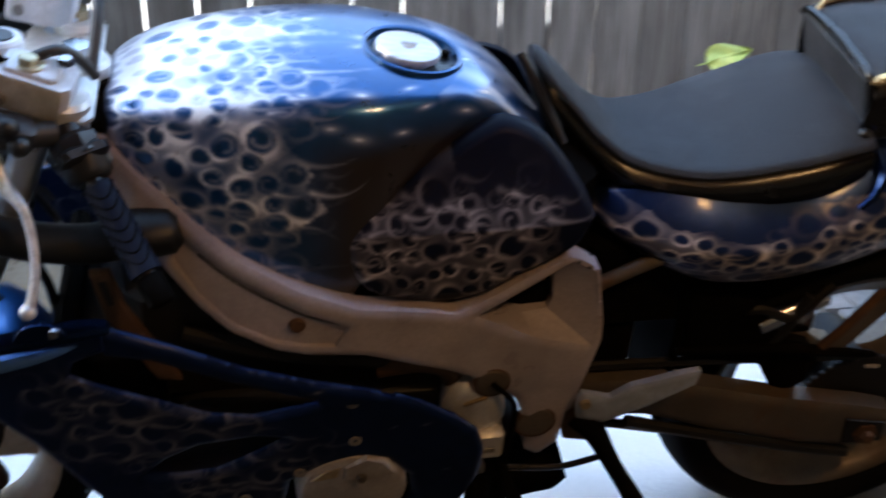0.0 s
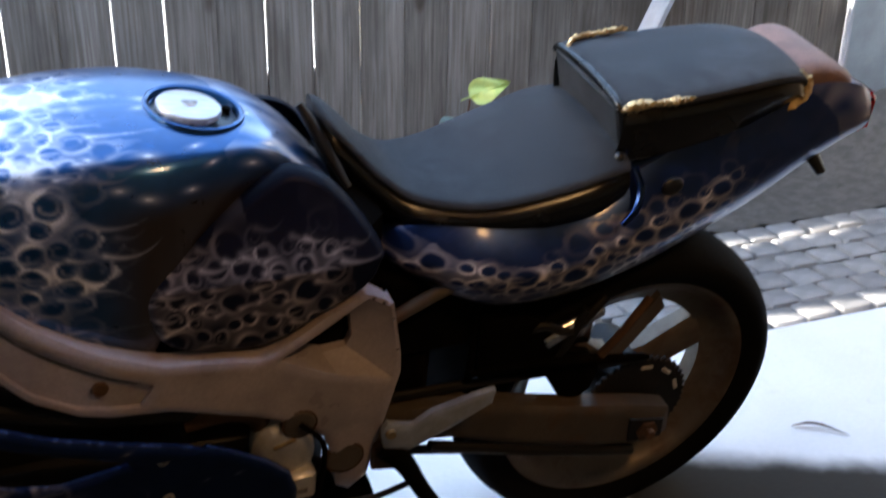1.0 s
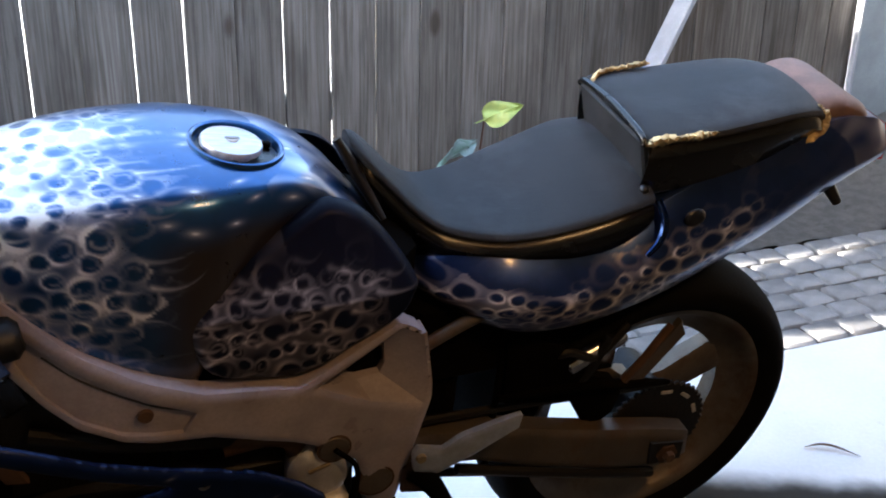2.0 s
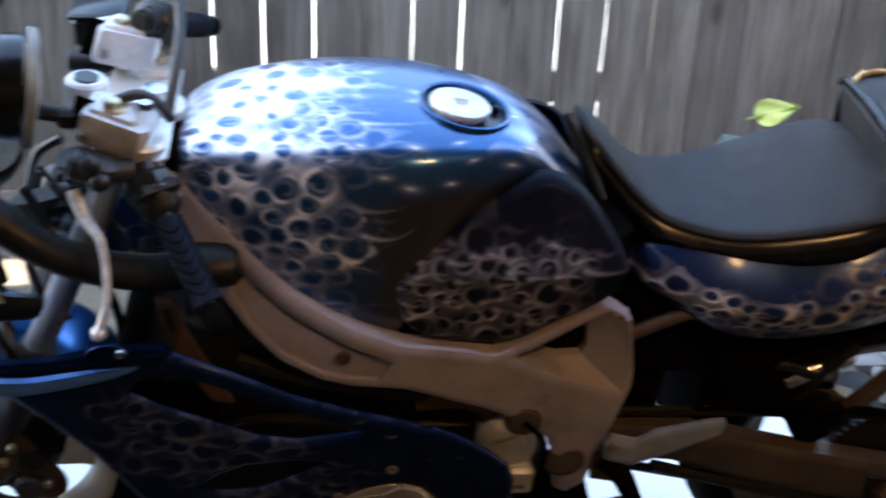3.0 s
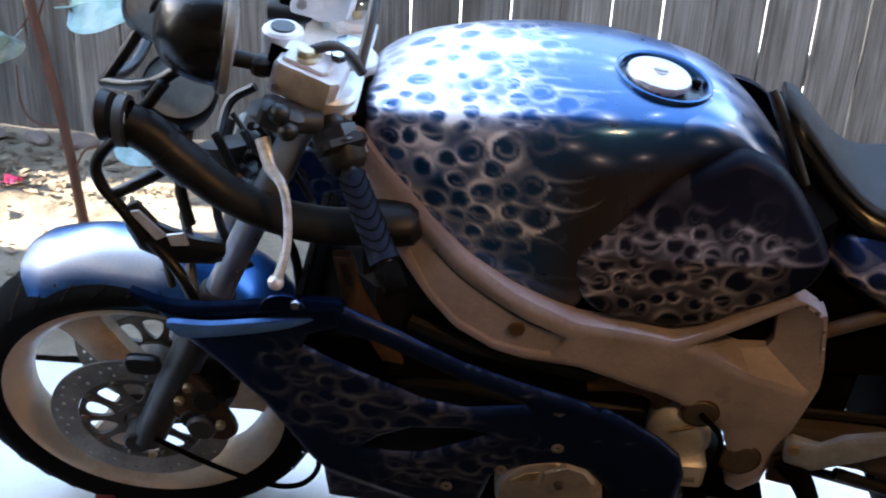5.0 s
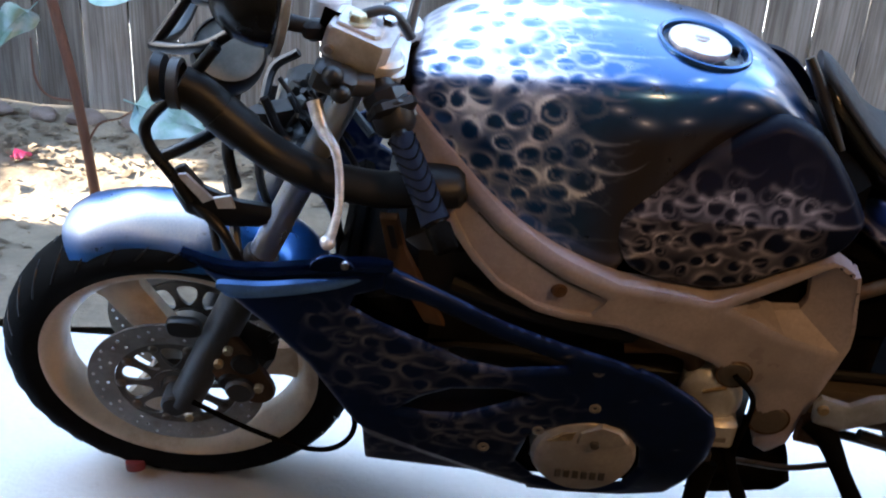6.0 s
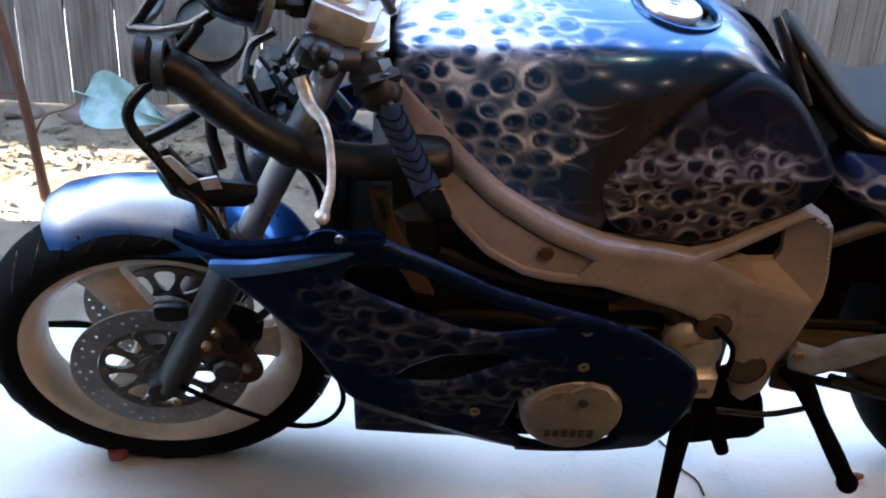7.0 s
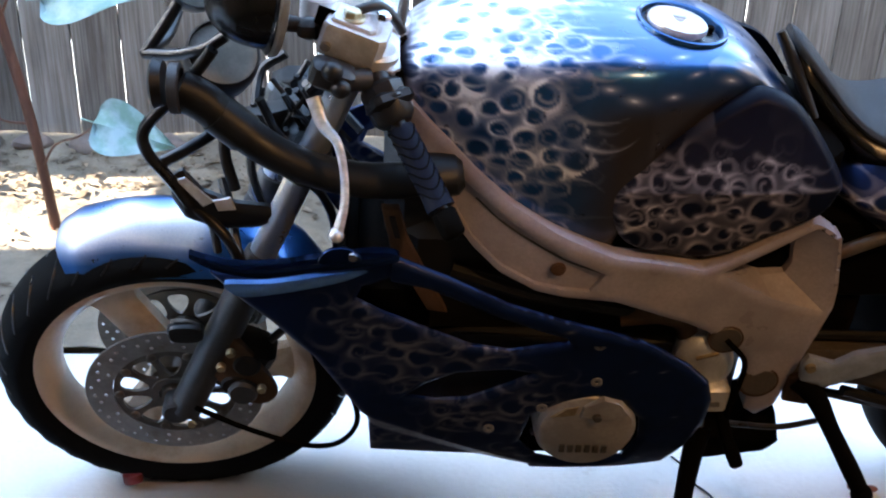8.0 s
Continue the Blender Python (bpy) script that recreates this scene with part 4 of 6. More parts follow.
# fuel tank: x, top, crease height, crease half-width, foot height, foot half-width
TANK = [(-0.240, 0.903, 0.890, 0.050, 0.865, 0.045), (-0.225, 0.925, 0.906, 0.085, 0.850, 0.080), (-0.180, 0.947, 0.918, 0.117, 0.805, 0.118), (-0.110, 0.961, 0.923, 0.140, 0.745, 0.140),
        (-0.030, 0.968, 0.927, 0.152, 0.685, 0.148), (0.050, 0.968, 0.930, 0.152, 0.645, 0.146), (0.096, 0.964, 0.932, 0.145, 0.725, 0.138), (0.130, 0.959, 0.933, 0.134, 0.775, 0.126), (0.170, 0.952, 0.932, 0.121, 0.815, 0.110),
        (0.215, 0.942, 0.925, 0.104, 0.850, 0.092), (0.250, 0.926, 0.905, 0.090, 0.850, 0.080), (0.290, 0.890, 0.866, 0.082, 0.825, 0.075), (0.335, 0.835, 0.810, 0.070, 0.785, 0.065)]
rings, paint_u, paint_v = [], [], []
crease = 0.165        # the paint is laid out so that the shoulder runs at this distance from the middle
for x, top, zc, wc, zf, wf in spline(TANK, 20):
    half = []
    for k in range(54):
        a = math.pi / 2 * k / 53
        half.append((wc * math.sin(a) ** 0.80, zc + (top - zc) * math.cos(a) ** 0.95))
    for k in range(1, 101):
        t = k / 100
        bulge = 0.017 * min(1, max(0.15, (x + 0.26) / 0.20), max(0.08, (0.30 - x) / 0.20)) * math.sin(math.pi * t ** 0.8)
        half.append((wc + (wf - wc) * t + bulge, zc + (zf - zc) * t ** 1.05))
    half += [(wf - 0.012, zf - 0.006), (wf * 0.5, zf - 0.002)]
    run = np.concatenate([[0], np.cumsum(np.hypot(np.diff([h[0] for h in half]), np.diff([h[1] for h in half])))])
    # the shoulder is rounded, more so towards the seat
    soft_r = 0.005 + 0.011 * float(step(-0.14, 0.06, x))
    line = np.array(half)
    lap = np.exp(-0.5 * ((run[:, None] - run[None, :]) / soft_r) ** 2) * np.gradient(run)[None, :]
    near = step(0.052, 0.018, np.abs(run - run[53]))[:, None] * step(0.0, 0.02, run)[:, None] * step(run[-3], run[-3] - 0.03, run)[:, None]
    half = [tuple(q) for q in line * (1 - near) + near * (lap @ line) / lap.sum(1, keepdims=True)]
    ring = [(x, -w, z) for w, z in half] + [(x, w, z) for w, z in reversed(half[1:])]
    rings.append([(x, y, z - 0.015 * float(step(0.0585, 0.0545, math.hypot(x - 0.152, (y + 0.02) * 0.95)))) if z > 0.9 else (x, y, z) for x, y, z in ring])     # the filler's recess
    paint_u += [x] * (2 * len(half) - 1)
    run = np.where(run < run[53], run / run[53] * crease, crease + run - run[53])
    paint_v += list(-run) + list(run[:0:-1])
paint_u, paint_v = np.array(paint_u), np.array(paint_v)


def tank_area(u, v):
    low = abs(v) - crease
    end = 0.030 + 0.02 * math.sin(40 * v) - 0.25 * max(0.0, low - 0.05) ** 1.5
    return (1 - step(end - 0.05, end, u)) * (1.0 if low < 0 else 1.0 - 1.6 * low)


# white flame paint, with the sky's shine on the tank top painted in
def tank_white_shine(u, v):
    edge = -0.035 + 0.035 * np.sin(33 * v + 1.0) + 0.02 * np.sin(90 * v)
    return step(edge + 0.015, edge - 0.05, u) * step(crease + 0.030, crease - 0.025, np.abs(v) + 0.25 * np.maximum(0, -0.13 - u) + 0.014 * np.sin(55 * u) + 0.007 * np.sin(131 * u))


# blue gives way to brown-black below the shoulder rearwards and at the nose
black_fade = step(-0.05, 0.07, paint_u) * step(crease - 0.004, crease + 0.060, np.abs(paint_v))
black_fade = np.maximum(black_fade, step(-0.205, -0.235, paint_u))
ghost = airbrush(paint_u, paint_v, 3, (-0.25, 0.05, -0.19, 0.19), (0.0105, 0.0205), tank_area, tank_white_shine, 0.7, haze=0.26, inner=0.4, reach=(2.5, 7.5))
flank = airbrush(paint_u, paint_v, 8, (-0.24, 0.06, -0.47, -0.15), (0.0115, 0.0265), tank_area, None, 0.7, haze=0.34)
side_on = step(crease - 0.03, crease + 0.01, -paint_v + 0.012 * np.sin(70 * paint_u))
ghost = np.clip(ghost * (1 - side_on) + 1.12 * flank * side_on, 0, 1)
ghost = ghost * step(-0.232, -0.215, paint_u)
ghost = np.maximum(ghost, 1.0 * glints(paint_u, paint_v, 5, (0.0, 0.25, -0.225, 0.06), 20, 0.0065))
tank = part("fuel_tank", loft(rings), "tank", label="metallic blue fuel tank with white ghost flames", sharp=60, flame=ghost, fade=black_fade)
CAPY = -0.02
CAP = Matrix.Translation((0.152, CAPY, 0.9550)) @ pose(0, 0, 0, 0, 10, 0) @ Matrix.Rotation(radians(90), 4, 'X') @ Matrix.Diagonal((0.82, 0.95, 0.82, 1))
ringlump = revolve([(0.081, -0.003), (0.079, 0.0025), (0.076, 0.0038), (0.072, 0.002), (0.070, -0.004), (0.070, -0.014)], 48)
part("filler_surround", moved(ringlump, CAP), "tank", tank, "recessed blue filler surround")
part("filler_well", moved(revolve([(0.0715, -0.011), (0.060, -0.012), (0.0, -0.012)], 40), CAP), "satin", tank, "black filler well")
LID = CAP @ Matrix.Translation((-0.009, 0, 0.003))
part("filler_cap", moved(revolve([(0.0, 0.008), (0.044, 0.008), (0.050, 0.0065), (0.052, 0.0035), (0.052, -0.002), (0.040, -0.004), (0.040, -0.013)], 48), LID), "cap", tank, "round brushed aluminium filler cap")
part("keyhole_flap", moved(revolve([(0.0, 0.0102), (0.009, 0.0102), (0.0105, 0.009), (0.0105, 0.0075)], 24), LID), "cap", tank)
part("cap_mark", moved(rbox((-0.012, -0.0035, 0.0), (0.012, 0.0035, 0.0012), 0.0004), LID @ Matrix.Translation((0, 0.0102, 0)) @ Matrix.Rotation(radians(-90), 4, 'X')), "disc", tank)
for k in range(3):
    a = 2 * math.pi * k / 3 - 0.3
    part("well_lug", moved(rod((0.060 * math.cos(a), -0.012, 0.060 * math.sin(a)), (0.060 * math.cos(a), -0.003, 0.060 * math.sin(a)), 0.0075, segs=10, bev=0.002), CAP), "grime", tank)
part("tank_hinge", rbox((-0.275, -0.03, 0.905), (-0.225, 0.03, 0.932), 0.006), "grime", bike, "black rubber tank mount")
part("front_mount", rbox((-0.262, -0.088, 0.800), (-0.229, 0.088, 0.915), 0.012), "grime", bike, "black bracket ahead of the tank")

# side covers under the tank
COVER = rounded([(0.063, 0.714), (0.056, 0.752), (0.071, 0.786), (0.102, 0.809), (0.136, 0.836), (0.178, 0.860), (0.218, 0.884), (0.259, 0.898), (0.305, 0.880), (0.345, 0.835), (0.382, 0.775), (0.380, 0.750), (0.358, 0.718), (0.290, 0.687), (0.208, 0.640), (0.141, 0.650), (0.085, 0.674)])
cover_out = lambda x, z: 0.165 - 0.36 * max(0, z - 0.765) - 0.9 * max(0, x - 0.27) ** 2 - 0.5 * max(0, 0.67 - z)
cover = sheet(COVER, cover_out, 0.012, res=0.0025, edge=0.012)
cover_area = lambda u, v: 0.74 * step(0.825, 0.795, v + 0.008 * math.sin(60 * u) - 0.10 * max(0, 0.12 - u)) * step(0.345, 0.300, u)
cu, cv = np.array([p[0] for p in cover[0]]), np.array([p[2] for p in cover[0]])
ghost = airbrush(cu, cv, 11, (0.045, 0.38, 0.63, 0.84), (0.0095, 0.0215), cover_area, None, 0.8, haze=0.16, sharpness=1.2, closed=0.15, inner=0.4)
part("side_cover", cover, "side", label="dark side cover with smoky flames", flame=ghost)
part("side_cover", mirrored(cover), "side", flame=ghost)
part("airbox", rbox((-0.20, -0.115, 0.52), (0.40, 0.115, 0.82), 0.03), "grime", label="black airbox under the tank")

# filler box added so the gap under the seat nose stays dark
part("seat_base", rbox((0.22, -0.092, 0.64), (0.40, 0.070, 0.775), 0.02), "grime", label="black moulding between tank and seat")

# twin-spar frame
BEAM = [(-0.262, 0.915), (-0.231, 0.882), (-0.195, 0.850), (-0.168, 0.827), (-0.130, 0.787), (-0.080, 0.742), (-0.022, 0.705), (0.030, 0.680), (0.070, 0.660), (0.125, 0.652), (0.165, 0.645), (0.203, 0.634), (0.228, 0.645), (0.285, 0.675), (0.355, 0.708), (0.372, 0.700), (0.402, 0.678),
        (0.420, 0.580), (0.422, 0.545), (0.412, 0.498), (0.396, 0.402), (0.384, 0.322), (0.356, 0.298), (0.332, 0.318), (0.324, 0.389), (0.302, 0.452), (0.228, 0.515), (0.196, 0.533), (0.132, 0.560), (0.079, 0.580),
        (0.019, 0.588), (-0.040, 0.597), (-0.091, 0.623), (-0.133, 0.660), (-0.166, 0.702), (-0.200, 0.755), (-0.275, 0.86)]
POCKET = [(-0.170, 0.788), (-0.139, 0.761), (-0.082, 0.714), (-0.014, 0.669), (0.059, 0.631), (0.039, 0.599), (-0.041, 0.609), (-0.092, 0.636), (-0.134, 0.676), (-0.162, 0.726)]
SCOOP = [(0.231, 0.626), (0.300, 0.664), (0.345, 0.690), (0.362, 0.699), (0.398, 0.674), (0.415, 0.575), (0.408, 0.538), (0.320, 0.571)]
BIGPOCKET = [(-0.178, 0.798), (-0.139, 0.771), (-0.082, 0.724), (-0.014, 0.679), (0.068, 0.640), (0.045, 0.590), (-0.041, 0.601), (-0.097, 0.628), (-0.142, 0.670), (-0.170, 0.722)]


def beam_out(x, z):
    w = interp([(-0.27, 0.075), (-0.2, 0.125), (-0.10, 0.165), (0.0, 0.182), (0.15, 0.178), (0.28, 0.165), (0.42, 0.150)], x)
    if z < 0.5:
        w -= 0.10 * (0.5 - z)
    return w


beam = sheet(BEAM, beam_out, 0.030, holes=[SCOOP, POCKET], res=0.0055, edge=0.0035)
web = sheet(BIGPOCKET, lambda x, z: beam_out(x, z) - 0.011, 0.010, res=0.008, edge=0.0)
frame_left = part("frame_beam", beam, "cream", label="white aluminium frame spar with stains", sharp=50)
part("frame_beam", mirrored(beam), "cream")
inner = [(0.245, 0.612), (0.300, 0.645), (0.335, 0.667), (0.340, 0.673), (0.345, 0.655), (0.350, 0.612), (0.342, 0.594), (0.305, 0.592)]
deep = [(x, -beam_out(x, z) + 0.036, z) for x, z in inner]
facet = loft([[(x, -beam_out(x, z) + 0.003, z) for x, z in SCOOP], deep, [(x, y + 0.03, z) for x, y, z in deep]], caps=False)
part("frame_gusset", facet, "cream", frame_left, "sloping inner facet beside the frame opening", sharp=20)
part("frame_web", web, "cream", frame_left, "recessed flank of the spar")
part("frame_seam", tube([(x, -beam_out(x, z) + 0.0105, z) for x, z in ((-0.130, 0.739), (-0.088, 0.704), (-0.03, 0.668), (0.01, 0.648), (0.054, 0.630))], 0.0016, 6, 5), "text", frame_left, "dark seam line")
part("frame_boss", moved(revolve([(0.0, 0.004), (0.010, 0.004), (0.012, 0.0)], 20), Matrix.Translation((-0.010, -beam_out(-0.010, 0.648) + 0.010, 0.637)) @ Matrix.Rotation(radians(180), 4, 'Z')), "rust", frame_left, "rusty recessed bolt")
for x, z, r in ((0.262, 0.497, 0.027), (0.341, 0.386, 0.032)):
    at = Matrix.Translation((x, -beam_out(x, z) + 0.0015, z)) @ Matrix.Rotation(radians(180), 4, 'Z')
    part("plug_groove", moved(revolve([(r * 0.9, 0.001), (r * 0.92, 0.0028), (r * 1.0, 0.0028), (r * 1.02, -0.006)], 36), at), "rust", frame_left, "dark grimy groove round the plug")
    part("frame_plug", moved(revolve([(0.0, 0.0045), (r * 0.55, 0.0045), (r * 0.84, 0.0038), (r * 0.91, 0.001)], 36), at), "swing", frame_left, "dull round pivot plug")
part("rail_tube", tube([(0.40, -0.10, 0.60), (0.50, -0.105, 0.655), (0.62, -0.11, 0.70)], 0.011, 10), "swing", bike, "pale subframe tube")
part("rail_tube", tube([(0.40, 0.10, 0.60), (0.50, 0.105, 0.655), (0.62, 0.11, 0.70)], 0.011, 10), "swing")

# seats: x, crown height, edge height, lower edge, half-width
SEAT = [(0.313, 0.945, 0.936, 0.912, 0.018), (0.334, 0.930, 0.918, 0.862, 0.046), (0.368, 0.893, 0.881, 0.806, 0.058), (0.404, 0.850, 0.842, 0.772, 0.066), (0.450, 0.816, 0.811, 0.748, 0.082), (0.520, 0.806, 0.802, 0.738, 0.106),
        (0.580, 0.811, 0.810, 0.739, 0.123), (0.660, 0.840, 0.829, 0.751, 0.136), (0.720, 0.866, 0.845, 0.766, 0.140), (0.765, 0.876, 0.850, 0.782, 0.132)]


def pad(stations, shear=0.0):
    """A padded seat: a soft top with a rolled lip over a boxed base. The front face leans by shear."""
    tops, bases = [], []
    for i, (x, top, edge, low, h) in enumerate(spline(stations, 5)):
        k = shear if i < 3 else 0.0
        lean = lambda z: x + k * (top - z) / max(0.01, top - low)
        half = [(h - 0.001, edge - 0.015), (h + 0.003, edge - 0.009), (h + 0.001, edge - 0.002)]
        crown = [(h * u, edge + (top - edge) * (1 - abs(u) ** 2.4)) for u in [0.97 - 1.94 * j / 20 for j in range(21)]]
        tops.append([(lean(z), -w, z) for w, z in half + crown + [(-w, z) for w, z in reversed(half)]])
        box = [(h - 0.002, edge - 0.012), (h + 0.005, edge - 0.020), (h + 0.009, edge - 0.032), (h + 0.007, (edge + low) / 2 - 0.004), (h - 0.002, low + 0.010), (h - 0.012, low)]
        bases.append([(lean(z), -w, z) for w, z in box + [(-w, z) for w, z in reversed(box)]])
    return loft(tops), loft(bases)


top_pad, base_pad = pad(SEAT)
seat = part("seat", top_pad, "vinyl", label="worn black vinyl rider seat", sharp=50)
part("seat_side", base_pad, "gloss", seat, "glossy black seat skirt", sharp=50)
part("seat_horn", tube([(0.292, -0.020, 0.945), (0.306, -0.032, 0.92), (0.322, -0.048, 0.888), (0.350, -0.075, 0.835)], [0.007, 0.009, 0.009, 0.005], 10), "satin", seat, "glossy black nose edge")
# pale sliver modelled in place of a glint on the nose edge
part("seat_strip", tube([(0.312, -0.036, 0.916), (0.320, -0.046, 0.896), (0.328, -0.054, 0.870)], [0.003, 0.0055, 0.004], 10, 6, 0.6), "cap", seat, "shiny pale strip on the nose")
part("seat_bolt", ball((0.752, -0.118, 0.856), 0.008), "satin", seat)
PILL = [(0.745, 0.936, 0.928, 0.838, 0.102), (0.756, 0.951, 0.941, 0.836, 0.110), (0.80, 0.956, 0.944, 0.836, 0.115), (0.88, 0.960, 0.947, 0.845, 0.113), (0.96, 0.966, 0.953, 0.86, 0.108), (1.02, 0.968, 0.955, 0.878, 0.100), (1.07, 0.962, 0.948, 0.89, 0.090), (1.09, 0.945, 0.935, 0.895, 0.084)]
top_pad, base_pad = pad(PILL, 0.026)
pill = part("pillion_seat", top_pad, "vinyl", label="torn black vinyl pillion pad", sharp=32)
part("pillion_side", base_pad, "gloss", pill, "glossy black pillion skirt", sharp=32)
front_face = rbox((0.7375, -0.104, 0.838), (0.752, 0.104, 0.934), 0.004)
part("pillion_front", ([Vector((v[0] + 0.026 * (0.936 - v[2]) / 0.098, v[1], v[2])) for v in front_face[0]], front_face[1]), "vinyl", pill, "sloping vinyl front of the pillion pad")
part("pillion_piping", tube([(0.7425, -0.108, 0.930), (0.743, -0.09, 0.940), (0.7435, 0.0, 0.9465), (0.743, 0.09, 0.940), (0.7425, 0.108, 0.930)], 0.0060, 10, 6), "gloss", pill, "shiny rounded front edge")
rng = random.Random(8)


def torn(path, r):
    lump = tube(path, r, 9, 9, 0.42)
    return [Vector(v) + Vector((rng.uniform(-1, 1), rng.uniform(-1, 1), rng.uniform(-1, 1))) * 0.0028 for v in lump[0]], lump[1]


part("torn_foam", torn([(0.748, -0.108, 0.929), (0.765, -0.113, 0.938), (0.80, -0.116, 0.940), (0.83, -0.116, 0.941), (0.862, -0.115, 0.944)], [0.009, 0.017, 0.011, 0.013, 0.002]), "foam", pill, "yellow foam showing through a tear")
part("torn_foam", torn([(0.750, 0.085, 0.940), (0.765, 0.098, 0.949), (0.80, 0.104, 0.951), (0.84, 0.104, 0.956), (0.862, 0.104, 0.957)], [0.005, 0.009, 0.006, 0.008, 0.002]), "foam", pill, "yellow foam showing through a tear")
part("torn_foam", torn([(1.072, -0.080, 0.950), (1.092, -0.080, 0.930), (1.085, -0.086, 0.908), (1.058, -0.092, 0.890)], [0.004, 0.011, 0.012, 0.004]), "foam", pill, "yellow foam at the torn rear corner")

# tail section: x, top, bottom, half-width at the belt, belt height
TAIL = [(0.405, 0.735, 0.700, 0.070, 0.715), (0.45, 0.760, 0.665, 0.108, 0.710), (0.52, 0.772, 0.622, 0.142, 0.700), (0.60, 0.770, 0.592, 0.158, 0.692), (0.70, 0.775, 0.588, 0.157, 0.700),
        (0.78, 0.822, 0.600, 0.153, 0.730), (0.85, 0.850, 0.618, 0.146, 0.750), (0.95, 0.880, 0.655, 0.132, 0.780), (1.05, 0.905, 0.695, 0.115, 0.805), (1.14, 0.918, 0.745, 0.100, 0.835), (1.215, 0.905, 0.785, 0.088, 0.845), (1.248, 0.885, 0.800, 0.080, 0.846)]
rings = []
for x, top, low, half, belt in spline(TAIL, 26):
    ring = []
    for k in range(40):
        t = k / 39
        ring.append((x, -(0.55 + 0.45 * math.sin(math.pi / 2 * t)) * half, low + (belt - low) * t ** 1.1))
    for k in range(1, 40):
        t = k / 39
        ring.append((x, -half * (1 - 0.24 * t ** 1.6), belt + (top - belt) * t))
    ring += [(v[0], -v[1], v[2]) for v in reversed(ring)]
    rings.append(ring)
TAIL_FLAME = [(0.39, 0.715), (0.44, 0.740), (0.49, 0.744), (0.564, 0.722), (0.64, 0.712), (0.686, 0.722), (0.729, 0.745), (0.775, 0.757), (0.84, 0.776), (0.914, 0.805), (0.99, 0.815)]
tail_lump = loft(rings)
cu, cv = np.array([p[0] for p in tail_lump[0]]), np.array([p[2] for p in tail_lump[0]])
tail_area = lambda u, v: 0.9 * step(0.012, -0.012, v - interp(TAIL_FLAME, u)) * step(1.02, 0.90, u)
ghost = airbrush(cu, cv, 21, (0.38, 1.04, 0.58, 0.83), (0.0100, 0.024), tail_area, None, 0.6, flat=0.72, haze=0.36, sharpness=0.9, inner=0.3)
tail = part("tail_fairing", tail_lump, "tail", label="dark blue tail fairing with smoky flames", sharp=50, flame=ghost)
part("tail_cap", sheet(rounded([(1.06, 0.92), (1.09, 0.945), (1.14, 0.950), (1.195, 0.925), (1.215, 0.885), (1.14, 0.895)]), lambda x, z: 0.07, 0.14, edge=0.02), "brownplastic", tail, "faded pinkish-brown tail cap")
part("tail_light", rbox((1.238, -0.066, 0.806), (1.274, 0.066, 0.880), 0.012), "red", tail, "red tail light lens")
part("grab_recess", moved(ball((0, 0, 0), 0.016, 14, (1.2, 0.35, 1)), Matrix.Translation((0.842, -0.139, 0.805))), "satin", tail, "black strap hook recess")
part("seat_strap", tube([(0.772, -0.132, 0.842), (0.780, -0.148, 0.815), (0.772, -0.158, 0.785), (0.752, -0.160, 0.762)], [0.006, 0.007, 0.006, 0.004], 8), "blue", tail, "shiny blue trim edge")
part("tail_peg", rod((1.165, -0.06, 0.775), (1.185, -0.075, 0.745), 0.012, 0.009, bev=0.002), "satin", tail)
part("inner_fender", tube([(0.46, 0, 0.56), (0.62, 0, 0.60), (0.80, 0, 0.655), (0.97, 0, 0.655), (1.10, 0, 0.70)], [0.05, 0.075, 0.085, 0.075, 0.05], 14, 6, 0.55), "grime", bike, "black inner mudguard")


# wheels
def tyre_lump(r_out, r_rim, half, tread):
    prof = [(r_rim - 0.012, -half * 0.62), (r_rim + 0.004, -half * 0.80), (r_rim + 0.018, -half * 0.95), (r_rim + 0.4 * (r_out - r_rim), -half)]
    for k in range(1, 12):
        a = math.pi * k / 12
        prof.append((r_rim + 0.45 * (r_out - r_rim) + 0.55 * (r_out - r_rim) * math.sin(a), -half * math.cos(a)))
    prof += [(r, -h) for r, h in reversed(prof[:4])]
    return revolve(prof, 96)


def rim_lump(r_lip, half, deep):
    face = [(r_lip + 0.004, -half), (r_lip - 0.002, -half - 0.001), (r_lip - 0.010, -half + 0.003), (r_lip - 0.018, -half * 0.80), (r_lip - 0.026, -half * 0.55), (r_lip - deep, -half * 0.28)]
    prof = [(r_lip - 0.012, 0.0), (r_lip - 0.012, -half * 0.6), (r_lip + 0.005, -half + 0.004)] + face
    prof = prof + [(r, -h) for r, h in reversed(prof)]
    return revolve(prof, 96)


def spoke_lump(a, r0, r1, w0, w1, thick):
    rings = []
    for t in (0, 0.15, 0.5, 0.85, 1.0):
        r, w = r0 + (r1 - r0) * t, (w0 + (w1 - w0) * t) * (1.25 if t in (0, 1.0) else 1.0)
        rings.append([(r, y * thick * (1.15 - 0.3 * t), s * w) for s, y in ((-1, -0.7), (-0.7, -1), (0.7, -1), (1, -0.7), (1, 0.7), (0.7, 1), (-0.7, 1), (-1, 0.7))])
    return moved(loft(rings), Matrix.Rotation(-a, 4, 'Y'))


